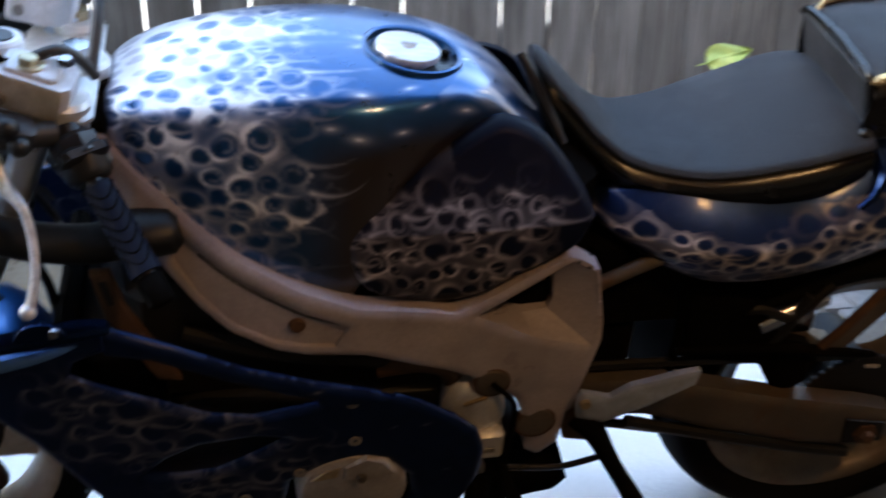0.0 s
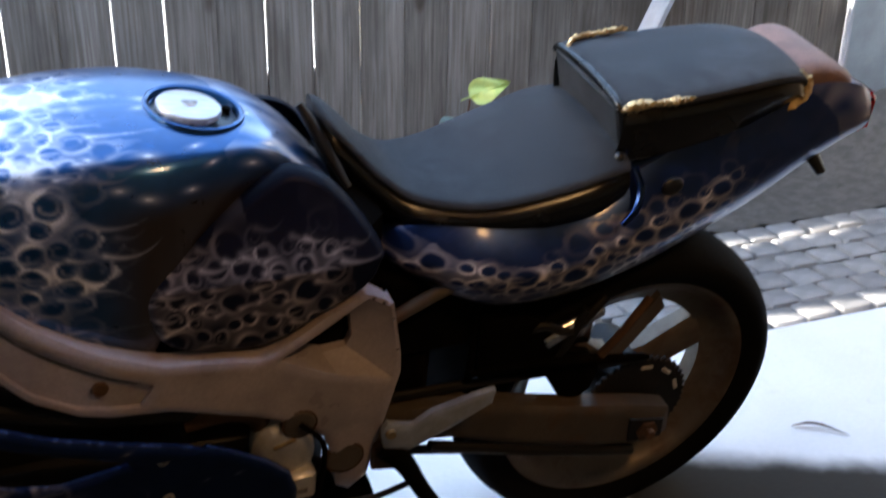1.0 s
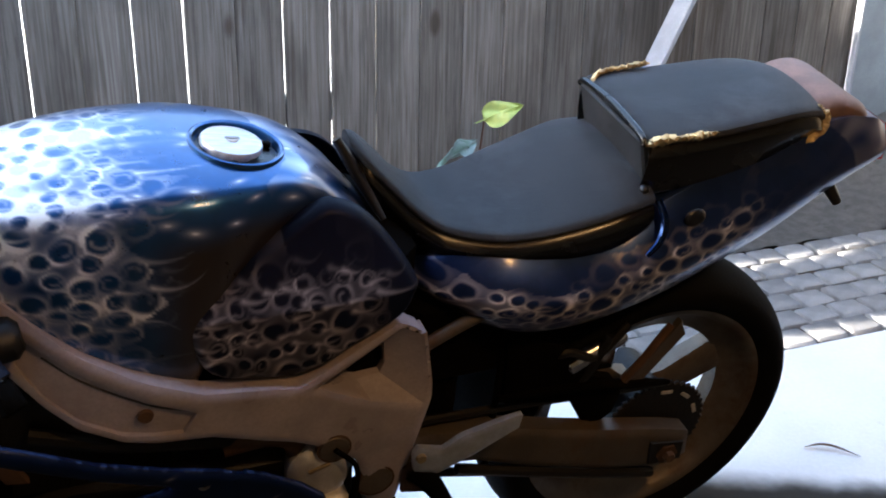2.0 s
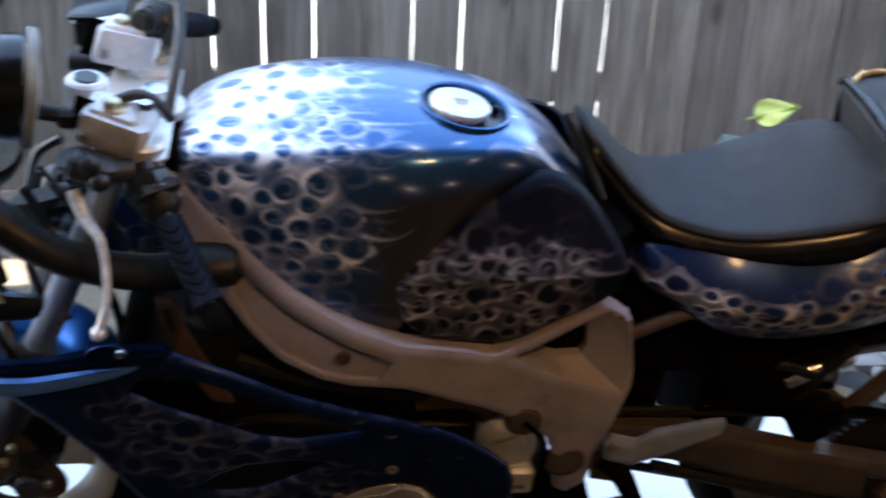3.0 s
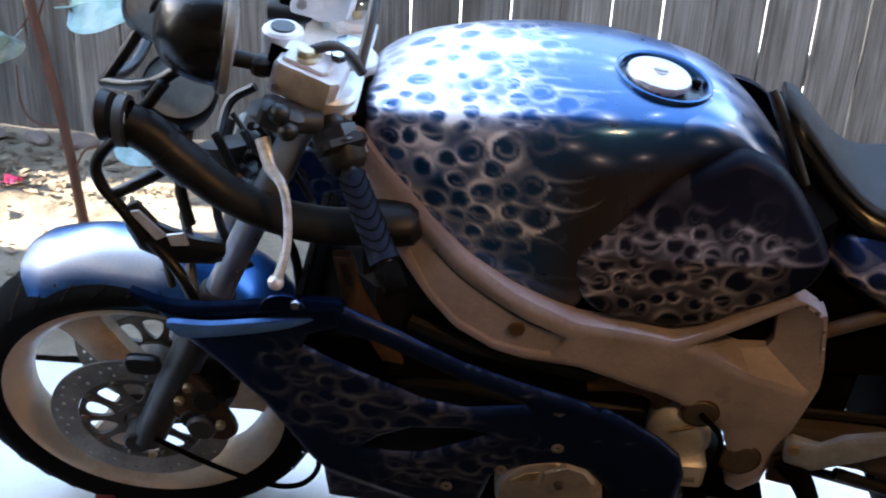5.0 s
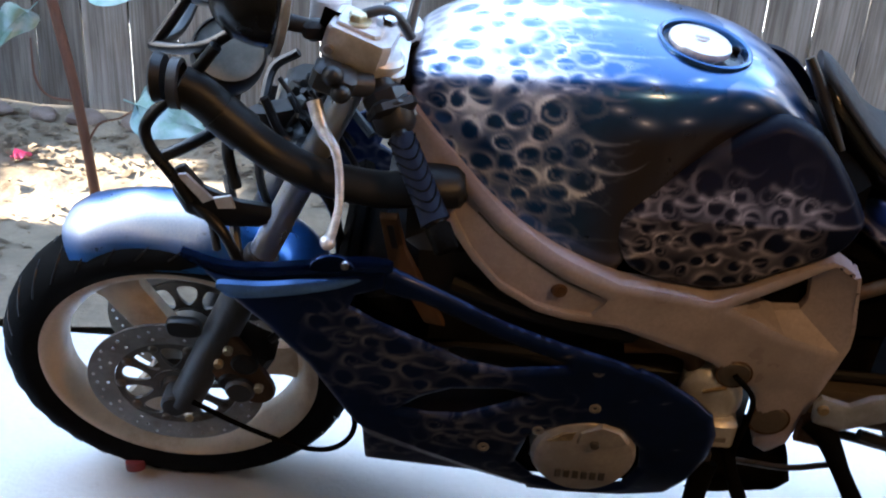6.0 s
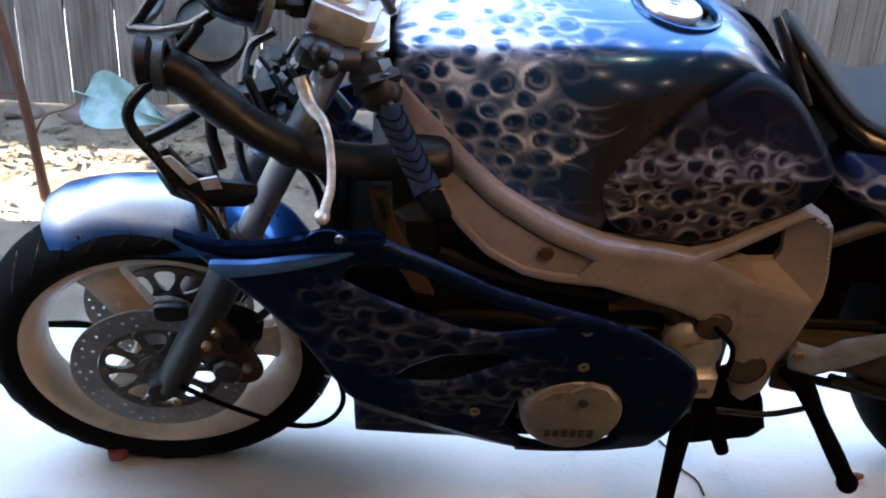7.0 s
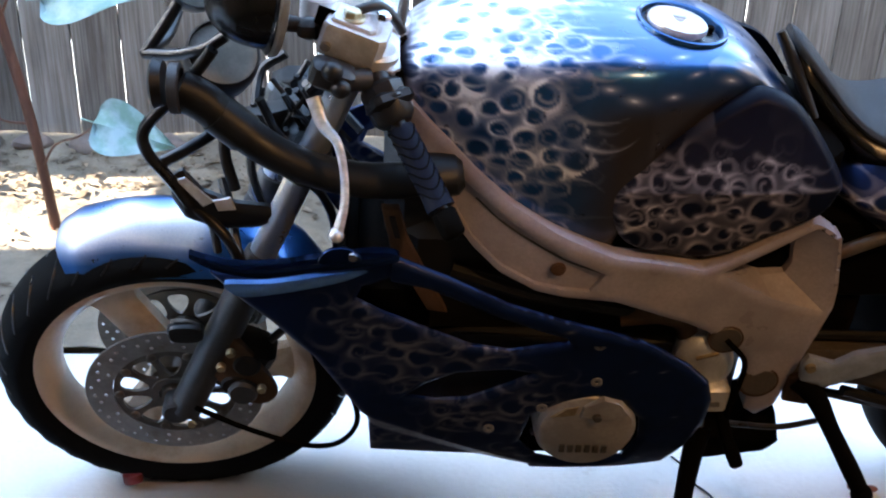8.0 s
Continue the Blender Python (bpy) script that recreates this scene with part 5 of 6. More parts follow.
def tread_lump(r_out, half, r_rim):
    """Grooves as thin dark inlays that follow the crown."""
    lumps = []
    for k in range(34):
        a0 = 2 * math.pi * k / 34
        for sgn in (-1, 1):
            pts = []
            for t in (0.12, 0.35, 0.6, 0.8):
                a = math.pi / 2 - sgn * math.pi / 2 * t
                r = r_rim + 0.45 * (r_out - r_rim) + 0.55 * (r_out - r_rim) * math.sin(a) + 0.0003
                th = a0 + 0.20 * t * t + (0.09 if sgn > 0 else 0)
                pts.append((r * math.cos(th), sgn * -half * abs(math.cos(a)), r * math.sin(th)))
            lumps.append(tube(pts, 0.0016, 5, 3))
    return lumps


def pierced(rings, y, thick):
    """A flat ring between the first two outlines, with every further outline cut through it."""
    bm = bmesh.new()
    for ring in rings:
        vs = [bm.verts.new((px, y, pz)) for px, pz in ring]
        for i in range(len(vs)):
            bm.edges.new((vs[i], vs[(i + 1) % len(vs)]))
    bmesh.ops.triangle_fill(bm, use_beauty=True, use_dissolve=False, edges=bm.edges[:], normal=(0, -1, 0))
    geo = bmesh.ops.extrude_face_region(bm, geom=bm.faces[:])
    bmesh.ops.translate(bm, verts=[v for v in geo["geom"] if isinstance(v, bmesh.types.BMVert)], vec=(0, thick, 0))
    bm.verts.index_update()
    out = [tuple(v.co) for v in bm.verts], [tuple(v.index for v in f.verts) for f in bm.faces]
    bm.free()
    return out


def disc_lump(r0, r1, y, thick):
    """A drilled brake disc: every hole goes through."""
    rings = [circle(0, 0, r1, 90), circle(0, 0, r0, 60)]
    for k in range(42):
        a = 2 * math.pi * k / 42
        for r in ((r0 + 0.012), (r0 + 0.024), (r0 + 0.035))[k % 3:k % 3 + 1] + ((r0 + 0.030,) if k % 3 == 0 else ()):
            rings.append(circle(r * math.cos(a), r * math.sin(a), 0.0034, 8))
    return pierced(rings, y, thick)


def carrier_lump(r, hub, y):
    """A cast plate with ten wedge openings round its hub and a hole beside every button."""
    rings = [circle(0, 0, r, 60), circle(0, 0, hub * 0.5, 30)]
    for k in range(10):
        c = 2 * math.pi * (k + 0.5) / 10
        wedge = [(hub * 0.84, -0.10), (hub * 0.84, 0.10), (r * 0.66, 0.235), (r * 0.86, 0.19), (r * 0.90, 0.0), (r * 0.86, -0.19), (r * 0.66, -0.235)]
        rings.append(rounded([(q * math.cos(c + d), q * math.sin(c + d)) for q, d in wedge]))
    return join(pierced(rings, y - 0.003, 0.006), revolve([(hub * 0.72, y - 0.007), (hub * 0.72, y + 0.006), (hub * 0.5, y + 0.006), (hub * 0.5, y - 0.007), (hub * 0.72, y - 0.007)], 40))


AXF, AXR = Vector((-0.611, 0, 0.290)), Vector((0.905, 0, 0.308))
front = new("front_wheel")
front.empty_display_size, front.parent = 0.1, bike
front.matrix_local = Matrix.Translation(AXF) @ pose(0, 0, 0, 4.5, 0, 3)
front["label"] = "cream three-spoke front wheel with drilled discs"
part("tyre", tyre_lump(0.297, 0.231, 0.060, True), "rubber", front, "dusty black front tyre")
for lump in tread_lump(0.297, 0.060, 0.231):
    part("tread_groove", lump, "satin", front)
part("rim", rim_lump(0.231, 0.046, 0.036), "rimpaint", front, "cream painted rim with stains", sharp=45)
for k in range(3):
    part("spoke", spoke_lump(radians(118 + 120 * k), 0.035, 0.198, 0.030, 0.036, 0.016), "rimpaint", front, "stained cream spoke")
part("hub", revolve([(0.0, -0.085), (0.022, -0.085), (0.024, -0.06), (0.045, -0.055), (0.045, 0.055), (0.024, 0.06), (0.022, 0.085), (0.0, 0.085)], 32), "swing", front, "dull metal hub")
for s in (-1, 1):
    part("brake_disc", disc_lump(0.102, 0.146, s * 0.072 - 0.002, 0.0045), "disc", front, "drilled steel brake disc")
    part("disc_carrier", carrier_lump(0.1012, 0.055, s * 0.070), "carrier", front, "dark disc carrier")
    for k in range(10):
        a = 2 * math.pi * k / 10
        part("disc_button", moved(revolve([(0.0, -0.005), (0.004, -0.005), (0.007, -0.004), (0.0085, -0.002), (0.0085, 0.004), (0, 0.004)], 14), Matrix.Translation((0.092 * math.cos(a), s * 0.072, 0.092 * math.sin(a)))), "swing", front)

rear = new("rear_wheel")
rear.empty_display_size, rear.parent = 0.1, bike
rear.matrix_local = Matrix.Translation(AXR)
rear["label"] = "rear wheel with a dull stained rim and fat tyre"
part("tyre", tyre_lump(0.318, 0.243, 0.080, True), "rubber", rear, "worn black rear tyre")
part("rim", rim_lump(0.243, 0.062, 0.062), "rearrim", rear, "dull stained metal rim", sharp=45)
for k in range(3):
    part("spoke", spoke_lump(radians(25 + 120 * k), 0.05, 0.200, 0.034, 0.042, 0.022), "rearrim", rear, "dull stained spoke")
part("hub", revolve([(0.0, -0.10), (0.020, -0.10), (0.022, -0.075), (0.065, -0.07), (0.065, 0.06), (0.02, 0.09), (0.0, 0.09)], 32), "engine", rear)
teeth = []
for k in range(90):
    a = 2 * math.pi * k / 90
    teeth.append(((0.101 if k % 2 else 0.108) * math.cos(a), (0.101 if k % 2 else 0.108) * math.sin(a)))
part("sprocket", plate(teeth, -0.094, -0.086, 0.002), "engine", rear, "toothed black rear sprocket")
for k in range(3):
    a = radians(20 + 32 * k)
    part("sprocket_slot", moved(rbox((-0.004, -0.0965, -0.012), (0.004, -0.0945, 0.012), 0.0008), Matrix.Rotation(-a, 4, 'Y') @ Matrix.Translation((0.085, 0, 0))), "alu", rear)

# chain runs and guard
top_run = tube([(0.40, -0.09, 0.44), (0.62, -0.09, 0.432), (0.80, -0.09, 0.420), (0.905, -0.09, 0.416)], 0.009, 8, 5, 0.9)
low_run = tube([(0.40, -0.09, 0.33), (0.65, -0.09, 0.262), (0.905, -0.09, 0.202)], 0.009, 8, 5, 0.9)
for lump in (top_run, low_run):
    part("chain", lump, "engine", label="dirty black drive chain")
part("chain_guard", tube([(0.56, -0.105, 0.47), (0.70, -0.105, 0.462), (0.82, -0.105, 0.445), (0.90, -0.105, 0.43)], [0.010, 0.016, 0.016, 0.008], 10, 5, 0.6), "grime", label="black chain guard")
# swingarm
SW = [(0.40, 0.425), (0.49, 0.424), (0.556, 0.418), (0.738, 0.372), (0.90, 0.338), (0.955, 0.322), (0.962, 0.262), (0.90, 0.246), (0.80, 0.262), (0.641, 0.308), (0.533, 0.348), (0.40, 0.36)]
arm = sheet(SW, lambda x, z: interp([(0.4, 0.115), (0.7, 0.13), (0.96, 0.138)], x), 0.032, res=0.007, edge=0.006)
swing = part("swingarm", arm, "swing", label="stained aluminium box swingarm")
part("swingarm", mirrored(arm), "swing")
part("axle_nut", moved(revolve([(0.0, 0.018), (0.010, 0.018), (0.012, 0.015), (0.012, 0.008), (0.022, 0.007), (0.022, -0.002)], 6), Matrix.Translation((0.912, -0.138, 0.283)) @ Matrix.Rotation(radians(180), 4, 'Z')), "rust", swing, "rusty axle nut")
part("axle_plate", plate([(0.872, 0.318), (0.945, 0.304), (0.948, 0.260), (0.878, 0.262)], -0.1405, -0.130, 0.002), "engine", swing, "dark chain adjuster plate")
part("swingarm_underrun", tube([(0.50, -0.115, 0.335), (0.65, -0.122, 0.292), (0.80, -0.126, 0.25), (0.90, -0.126, 0.225)], 0.010, 8), "engine", swing)
shock = part("shock_absorber", rod((0.47, 0, 0.34), (0.44, 0, 0.60), 0.026, segs=18), "grime", label="black rear shock absorber")
part("coil_spring", tube([(0.467 - 0.0035 * k / 4 + 0.040 * math.cos(math.pi * k / 2), 0.040 * math.sin(math.pi * k / 2), 0.37 + k * 0.0065) for k in range(33)], 0.006, 8, 4), "grime", shock, "black coil spring")
part("rear_caliper", join(rbox((0.70, -0.085, 0.46), (0.80, -0.03, 0.53), 0.012, None), rod((0.69, -0.09, 0.50), (0.80, -0.085, 0.545), 0.020, 0.014, bev=0.004)), "chrome", label="bare metal rear brake reservoir body")
for p in ([(0.62, -0.08, 0.50), (0.68, -0.10, 0.54), (0.74, -0.10, 0.52), (0.80, -0.09, 0.57)], [(0.66, -0.07, 0.46), (0.72, -0.10, 0.47), (0.76, -0.10, 0.56)], [(0.80, -0.11, 0.46), (0.83, -0.11, 0.50), (0.88, -0.10, 0.56)]):
    part("bracket_rod", tube(p, 0.008, 8), "rust" if p[0][0] > 0.7 else "engine", label="")
HUG = [(0.568, 0.59), (0.63, 0.577), (0.694, 0.541), (0.748, 0.470), (0.790, 0.455), (0.810, 0.420), (0.800, 0.375), (0.775, 0.355), (0.749, 0.356), (0.71, 0.422), (0.63, 0.439), (0.579, 0.45)]
part("rear_hugger", sheet(HUG, lambda x, z: 0.104, 0.02, res=0.008, edge=0.006), "grime", label="grimy black rear bracket and hugger")
part("torque_plate", plate([(0.80, 0.46), (0.84, 0.455), (0.905, 0.545), (0.89, 0.575), (0.875, 0.55)], -0.112, -0.098, 0.002), "swing", label="stained metal bracket")
# filler added to keep the space ahead of the rear wheel dark
part("rear_filler", rbox((0.40, -0.085, 0.50), (0.62, 0.085, 0.68), 0.02), "grime", label="black battery box")

part("linkage_box", rbox((0.425, -0.075, 0.30), (0.505, 0.075, 0.52), 0.012), "grime", label="black suspension linkage")
part("mud_flap", rbox((0.560, -0.095, 0.30), (0.574, 0.095, 0.66), 0.004), "grime", label="black flap ahead of the rear tyre")

# rider footrest, heel guard, shifter, stand
hanger = part("footrest_hanger", sheet([(0.394, 0.444), (0.402, 0.458), (0.446, 0.444), (0.474, 0.464), (0.555, 0.483), (0.580, 0.486), (0.576, 0.458), (0.507, 0.420), (0.441, 0.392), (0.398, 0.408)], lambda x, z: 0.168, 0.010, res=0.005, edge=0.003), "guard", label="pale metal heel guard")
part("hanger_bolt", moved(revolve([(0.0, 0.006), (0.008, 0.006), (0.009, 0.0)], 12), Matrix.Translation((0.406, -0.168, 0.440)) @ Matrix.Rotation(radians(180), 4, 'Z')), "brass", hanger)
peg_arm = part("footrest", tube([(0.405, -0.145, 0.392), (0.43, -0.168, 0.375), (0.455, -0.20, 0.335), (0.495, -0.225, 0.270), (0.52, -0.238, 0.228)], [0.020, 0.018, 0.014, 0.015, 0.014], 12), "grime", label="black rubber footrest")
part("footrest_end", ball((0.523, -0.24, 0.222), 0.018), "grime", peg_arm)
part("hanger_bracket", plate([(0.388, 0.398), (0.42, 0.402), (0.45, 0.375), (0.43, 0.335), (0.388, 0.345)], -0.150, -0.135, 0.003), "rust", label="rusty footrest bracket")
part("brass_bolt", moved(revolve([(0.0, 0.006), (0.010, 0.006), (0.012, 0.0)], 6), Matrix.Translation((0.407, -0.150, 0.372)) @ Matrix.Rotation(radians(180), 4, 'Z')), "rust")
part("shift_rod", tube([(0.30, -0.17, 0.315), (0.38, -0.175, 0.312), (0.44, -0.178, 0.33)], 0.005, 8), "satin", label="thin black shift rod")
shifter = part("shift_lever", tube([(0.285, -0.165, 0.335), (0.296, -0.19, 0.30), (0.306, -0.205, 0.280), (0.314, -0.212, 0.262)], [0.011, 0.010, 0.012, 0.011], 10), "grime", label="black shift lever")
part("belly_tail", sheet([(0.255, 0.242), (0.331, 0.252), (0.396, 0.291), (0.417, 0.217), (0.397, 0.194), (0.282, 0.174)], lambda x, z: 0.13, 0.10, edge=0.01), "grime", label="black lower engine bracket")
part("stand_bracket", join(rbox((0.205, -0.155, 0.245), (0.27, -0.10, 0.305), 0.008)), "swing", label="dull stand bracket")
stand_low = Vector((0.205, -0.315, 0.066))
sidestand = part("side_stand", tube([(0.262, -0.150, 0.285), (0.248, -0.185, 0.235), (0.225, -0.255, 0.15), tuple(stand_low)], [0.021, 0.017, 0.014, 0.015], 12), "grime", label="black side stand")
part("stand_foot", rbox((0.165, -0.345, 0.058), (0.235, -0.290, 0.072), 0.004, Matrix.Translation((0, 0, 0))), "grime", sidestand)

# engine
part("crankcase", rbox((-0.20, -0.135, 0.27), (0.32, 0.135, 0.50), 0.04), "engine", label="black engine crankcase")
part("cylinder_block", rbox((-0.24, -0.12, 0.45), (0.06, 0.12, 0.68), 0.03), "engine", label="black cylinder block")
part("cylinder_head", rbox((-0.26, -0.10, 0.60), (-0.02, 0.10, 0.76), 0.03), "engine", label="black cylinder head")
stator = part("stator_cover", moved(revolve([(0.0, 0.062), (0.064, 0.062), (0.074, 0.058), (0.080, 0.050), (0.082, 0.02), (0.082, -0.03)], 56), Matrix.Translation((0.058, -0.155, 0.342)) @ Matrix.Rotation(radians(180), 4, 'Z')), "casting", label="round bare alternator cover with raised lettering bars", sharp=30)
part("cover_boss", plate([(0.042, 0.380), (0.046, 0.404), (0.078, 0.420), (0.106, 0.410), (0.122, 0.385), (0.085, 0.372)], -0.2205, -0.18, 0.004), "casting", stator, "raised boss on the cover's rim")
part("cover_flat", plate([(-0.002, 0.378), (0.037, 0.384), (0.042, 0.404), (0.020, 0.398)], -0.2190, -0.19, 0.003), "brass", stator, "brassy machined flat")
part("cover_bolt", moved(revolve([(0.0, 0.006), (0.007, 0.006), (0.008, 0.0)], 6), Matrix.Translation((0.070, -0.2205, 0.383)) @ Matrix.Rotation(radians(180), 4, 'Z')), "text", stator)
for k in range(6):
    part("raised_bar", rbox((0.018 + k * 0.0135, -0.2195, 0.300 - k * 0.0004), (0.0275 + k * 0.0135, -0.2165, 0.318 - k * 0.0004), 0.001), "text", stator)
for k in range(9):
    a = 2 * math.pi * k / 9 + 0.2
    part("cover_bolt", moved(revolve([(0.0, 0.008), (0.005, 0.008), (0.006, 0.006), (0.006, 0.0)], 8), Matrix.Translation((0.063 + 0.090 * math.cos(a), -0.150, 0.324 + 0.090 * math.sin(a))) @ Matrix.Rotation(radians(180), 4, 'Z')), "text", stator)
sprk = part("sprocket_cover", sheet(rounded([(0.195, 0.46), (0.22, 0.492), (0.255, 0.485), (0.285, 0.455), (0.285, 0.405), (0.24, 0.385), (0.20, 0.41)]), lambda x, z: 0.165, 0.05, edge=0.012), "alu", label="bare metal clutch slave cover")
part("cover_slot", moved(rbox((-0.018, -0.003, -0.003), (0.018, 0.002, 0.003), 0.001), Matrix.Translation((0.24, -0.166, 0.462)) @ pose(0, 0, 0, 0, -20, 0)), "brass", sprk)
part("fluid_box", rbox((0.232, -0.178, 0.345), (0.288, -0.12, 0.40), 0.006), "alu", sprk, "small bare metal block")
part("box_mark", rbox((0.248, -0.1795, 0.362), (0.274, -0.1775, 0.372), 0.001), "disc", sprk)
part("coolant_pipe", tube([(0.10, -0.14, 0.52), (0.16, -0.145, 0.53), (0.20, -0.14, 0.51), (0.215, -0.13, 0.47)], 0.017, 10), "rust", label="rusty brown coolant pipe")
part("black_hose", tube([(0.262, -0.172, 0.500), (0.295, -0.176, 0.462), (0.298, -0.176, 0.41), (0.292, -0.175, 0.345), (0.300, -0.172, 0.30)], 0.0045, 8), "grime", label="black rubber hose")
# block added to close the view through the fairing opening with black
part("radiator_shroud", rbox((-0.300, -0.15, 0.37), (-0.19, 0.15, 0.60), 0.02), "grime", label="black shroud behind the radiator")
part("radiator", rbox((-0.33, -0.16, 0.38), (-0.302, 0.16, 0.61), 0.008), "grime", label="dark radiator behind the front wheel")
stay = part("radiator_stay", plate([(-0.262, 0.735), (-0.238, 0.735), (-0.226, 0.68), (-0.166, 0.545), (-0.195, 0.55), (-0.25, 0.665)], -0.165, -0.150, 0.003), "rust", label="rusty brown radiator stay")
part("stay_slot", plate([(-0.252, 0.722), (-0.243, 0.722), (-0.236, 0.685), (-0.244, 0.685)], -0.1665, -0.164, 0.001), "engine", stay)
part("plug_lead", tube([(-0.16, -0.13, 0.60), (-0.05, -0.15, 0.575), (0.04, -0.15, 0.555), (0.12, -0.14, 0.53)], 0.012, 8), "engine")

# lower fairing
FAIR = [(-0.505, 0.640), (-0.45, 0.640), (-0.35, 0.660), (-0.28, 0.688), (-0.245, 0.690), (-0.165, 0.652), (-0.083, 0.606), (0.0, 0.574), (0.086, 0.547), (0.150, 0.512), (0.205, 0.472), (0.240, 0.435), (0.252, 0.395), (0.250, 0.340), (0.228, 0.268), (0.204, 0.226),
        (0.13, 0.213), (0.04, 0.209), (-0.056, 0.216), (-0.112, 0.236), (-0.194, 0.243), (-0.281, 0.252), (-0.284, 0.360), (-0.318, 0.421), (-0.36, 0.492), (-0.42, 0.559), (-0.465, 0.598)]
HOLE = [(-0.250, 0.648), (-0.195, 0.634), (-0.096, 0.582), (-0.03, 0.555), (0.010, 0.540), (0.018, 0.525), (-0.075, 0.509), (-0.134, 0.520), (-0.20, 0.553), (-0.262, 0.584), (-0.30, 0.608), (-0.29, 0.632)]
VENT = [(-0.228, 0.413), (-0.195, 0.442), (-0.150, 0.464), (-0.072, 0.471), (-0.030, 0.462), (-0.07, 0.438), (-0.13, 0.408), (-0.18, 0.404)]
NOTCH = [(-0.045, 0.30), (-0.03, 0.372), (0.02, 0.40), (0.064, 0.412), (0.11, 0.40), (0.142, 0.36), (0.148, 0.31), (0.13, 0.252), (0.09, 0.236), (0.03, 0.236), (-0.01, 0.252)]


def fair_out(x, z):
    w = 0.212 - 0.8 * max(0, 0.42 - z) ** 2 - 0.5 * max(0, -0.30 - x) ** 2 - 0.35 * max(0, x - 0.08) ** 2
    fold = 0.372 - 0.52 * (x + 0.284)
    if z < fold and x < -0.02:
        w -= min(0.016, (fold - z) * 0.45)
    if x > -0.25 and z > 0.53 and z > 0.60 - 0.5 * (x + 0.2):
        w += 0.008
    return w


panel = sheet(FAIR, fair_out, 0.006, holes=[HOLE, VENT, NOTCH], res=0.003, edge=0.006)
cu, cv = np.array([p[0] for p in panel[0]]), np.array([p[2] for p in panel[0]])


def fair_area(u, v):
    upper = step(0.10, 0.05, abs(v - 0.525 + 0.22 * (u + 0.28))) * step(-0.36, -0.33, u) * step(-0.03, -0.14, u)
    middle = step(0.075, 0.035, abs(v - 0.385 - 0.25 * (u + 0.12))) * step(-0.22, -0.17, u) * step(0.04, -0.02, u)
    lower = 0.6 * step(0.05, 0.02, abs(v - 0.285 + 0.25 * (u + 0.18))) * step(0.0, -0.06, u)
    return 0.44 * max(upper, middle, lower)


ghost = airbrush(cu, cv, 31, (-0.40, 0.06, 0.22, 0.62), (0.0120, 0.025), fair_area, None, 0.95, flat=0.9, haze=0.10, inner=0.2, closed=0.05)
ghost = np.maximum(ghost, 0.5 * glints(cu, cv, 33, (-0.09, 0.22, 0.24, 0.58), 16, 0.0022, 3.5))
fairing = part("lower_fairing", panel, "fairing", label="dark blue lower fairing with faint flames", sharp=50, flame=ghost)
part("lower_fairing", mirrored(panel), "fairing", flame=ghost)
# black sheets stand in for the shade behind the fairing's openings
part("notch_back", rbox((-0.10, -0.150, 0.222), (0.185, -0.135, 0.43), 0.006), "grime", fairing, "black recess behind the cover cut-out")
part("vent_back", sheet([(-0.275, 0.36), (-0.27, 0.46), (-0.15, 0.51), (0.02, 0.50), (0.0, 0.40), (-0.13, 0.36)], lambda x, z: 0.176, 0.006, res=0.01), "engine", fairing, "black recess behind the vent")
WING = rounded([(-0.528, 0.700), (-0.47, 0.686), (-0.40, 0.687), (-0.32, 0.699), (-0.262, 0.703), (-0.238, 0.698), (-0.25, 0.688), (-0.35, 0.676), (-0.43, 0.668), (-0.49, 0.678)])
part("fairing_wing", sheet(WING, lambda x, z: 0.222 + 0.35 * max(0, 0.71 - z), 0.012, res=0.0045, edge=0.003), "blue", fairing, "glossy dark blue fairing lip")
# blade painted pale blue in place of the sky's reflection
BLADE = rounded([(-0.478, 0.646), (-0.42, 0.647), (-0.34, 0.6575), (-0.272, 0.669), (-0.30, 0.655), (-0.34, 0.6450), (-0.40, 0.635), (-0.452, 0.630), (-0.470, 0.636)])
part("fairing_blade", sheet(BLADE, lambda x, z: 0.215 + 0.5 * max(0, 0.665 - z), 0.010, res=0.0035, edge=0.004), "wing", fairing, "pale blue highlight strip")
part("wing_tab", plate(rounded([(-0.345, 0.690), (-0.335, 0.712), (-0.305, 0.716), (-0.29, 0.695)]), -0.232, -0.226, 0.001), "blue", fairing, "mounting tab")
part("tab_bolt", moved(revolve([(0, 0.004), (0.006, 0.004), (0.007, 0)], 12), Matrix.Translation((-0.30, -0.232, 0.704)) @ Matrix.Rotation(radians(180), 4, 'Z')), "chrome", fairing)
for x, z in ((0.058, 0.527), (0.062, 0.452), (-0.016, 0.395), (-0.095, 0.345)):
    fx = part("fastener", moved(revolve([(0.0035, -0.002), (0.0035, 0.002), (0.0075, 0.0025), (0.009, 0.0015), (0.009, 0.0)], 20), Matrix.Translation((x, -fair_out(x, z) - 0.001, z)) @ Matrix.Rotation(radians(180), 4, 'Z')), "disc", fairing, "small round quarter-turn fastener")

# front fender
rings = []
for k in range(41):
    th = radians(34 + (119 - 34) * k / 40)
    e = min(1.0, (k + 2) / 8, (42 - k) / 5)
    ring = []
    for j in range(25):
        s = -1 + j / 12
        skirt = min(0.312, 0.250 / math.sin(th))
        rr = 0.327 - (0.327 - skirt) * abs(s) ** 3.4 - (1 - e) * 0.010
        ring.append((AXF.x + rr * math.cos(th), s * 0.078 * (0.82 + 0.18 * e), AXF.z + rr * math.sin(th)))
    rings.append(ring)
outer = loft(rings, closed=False, caps=False)
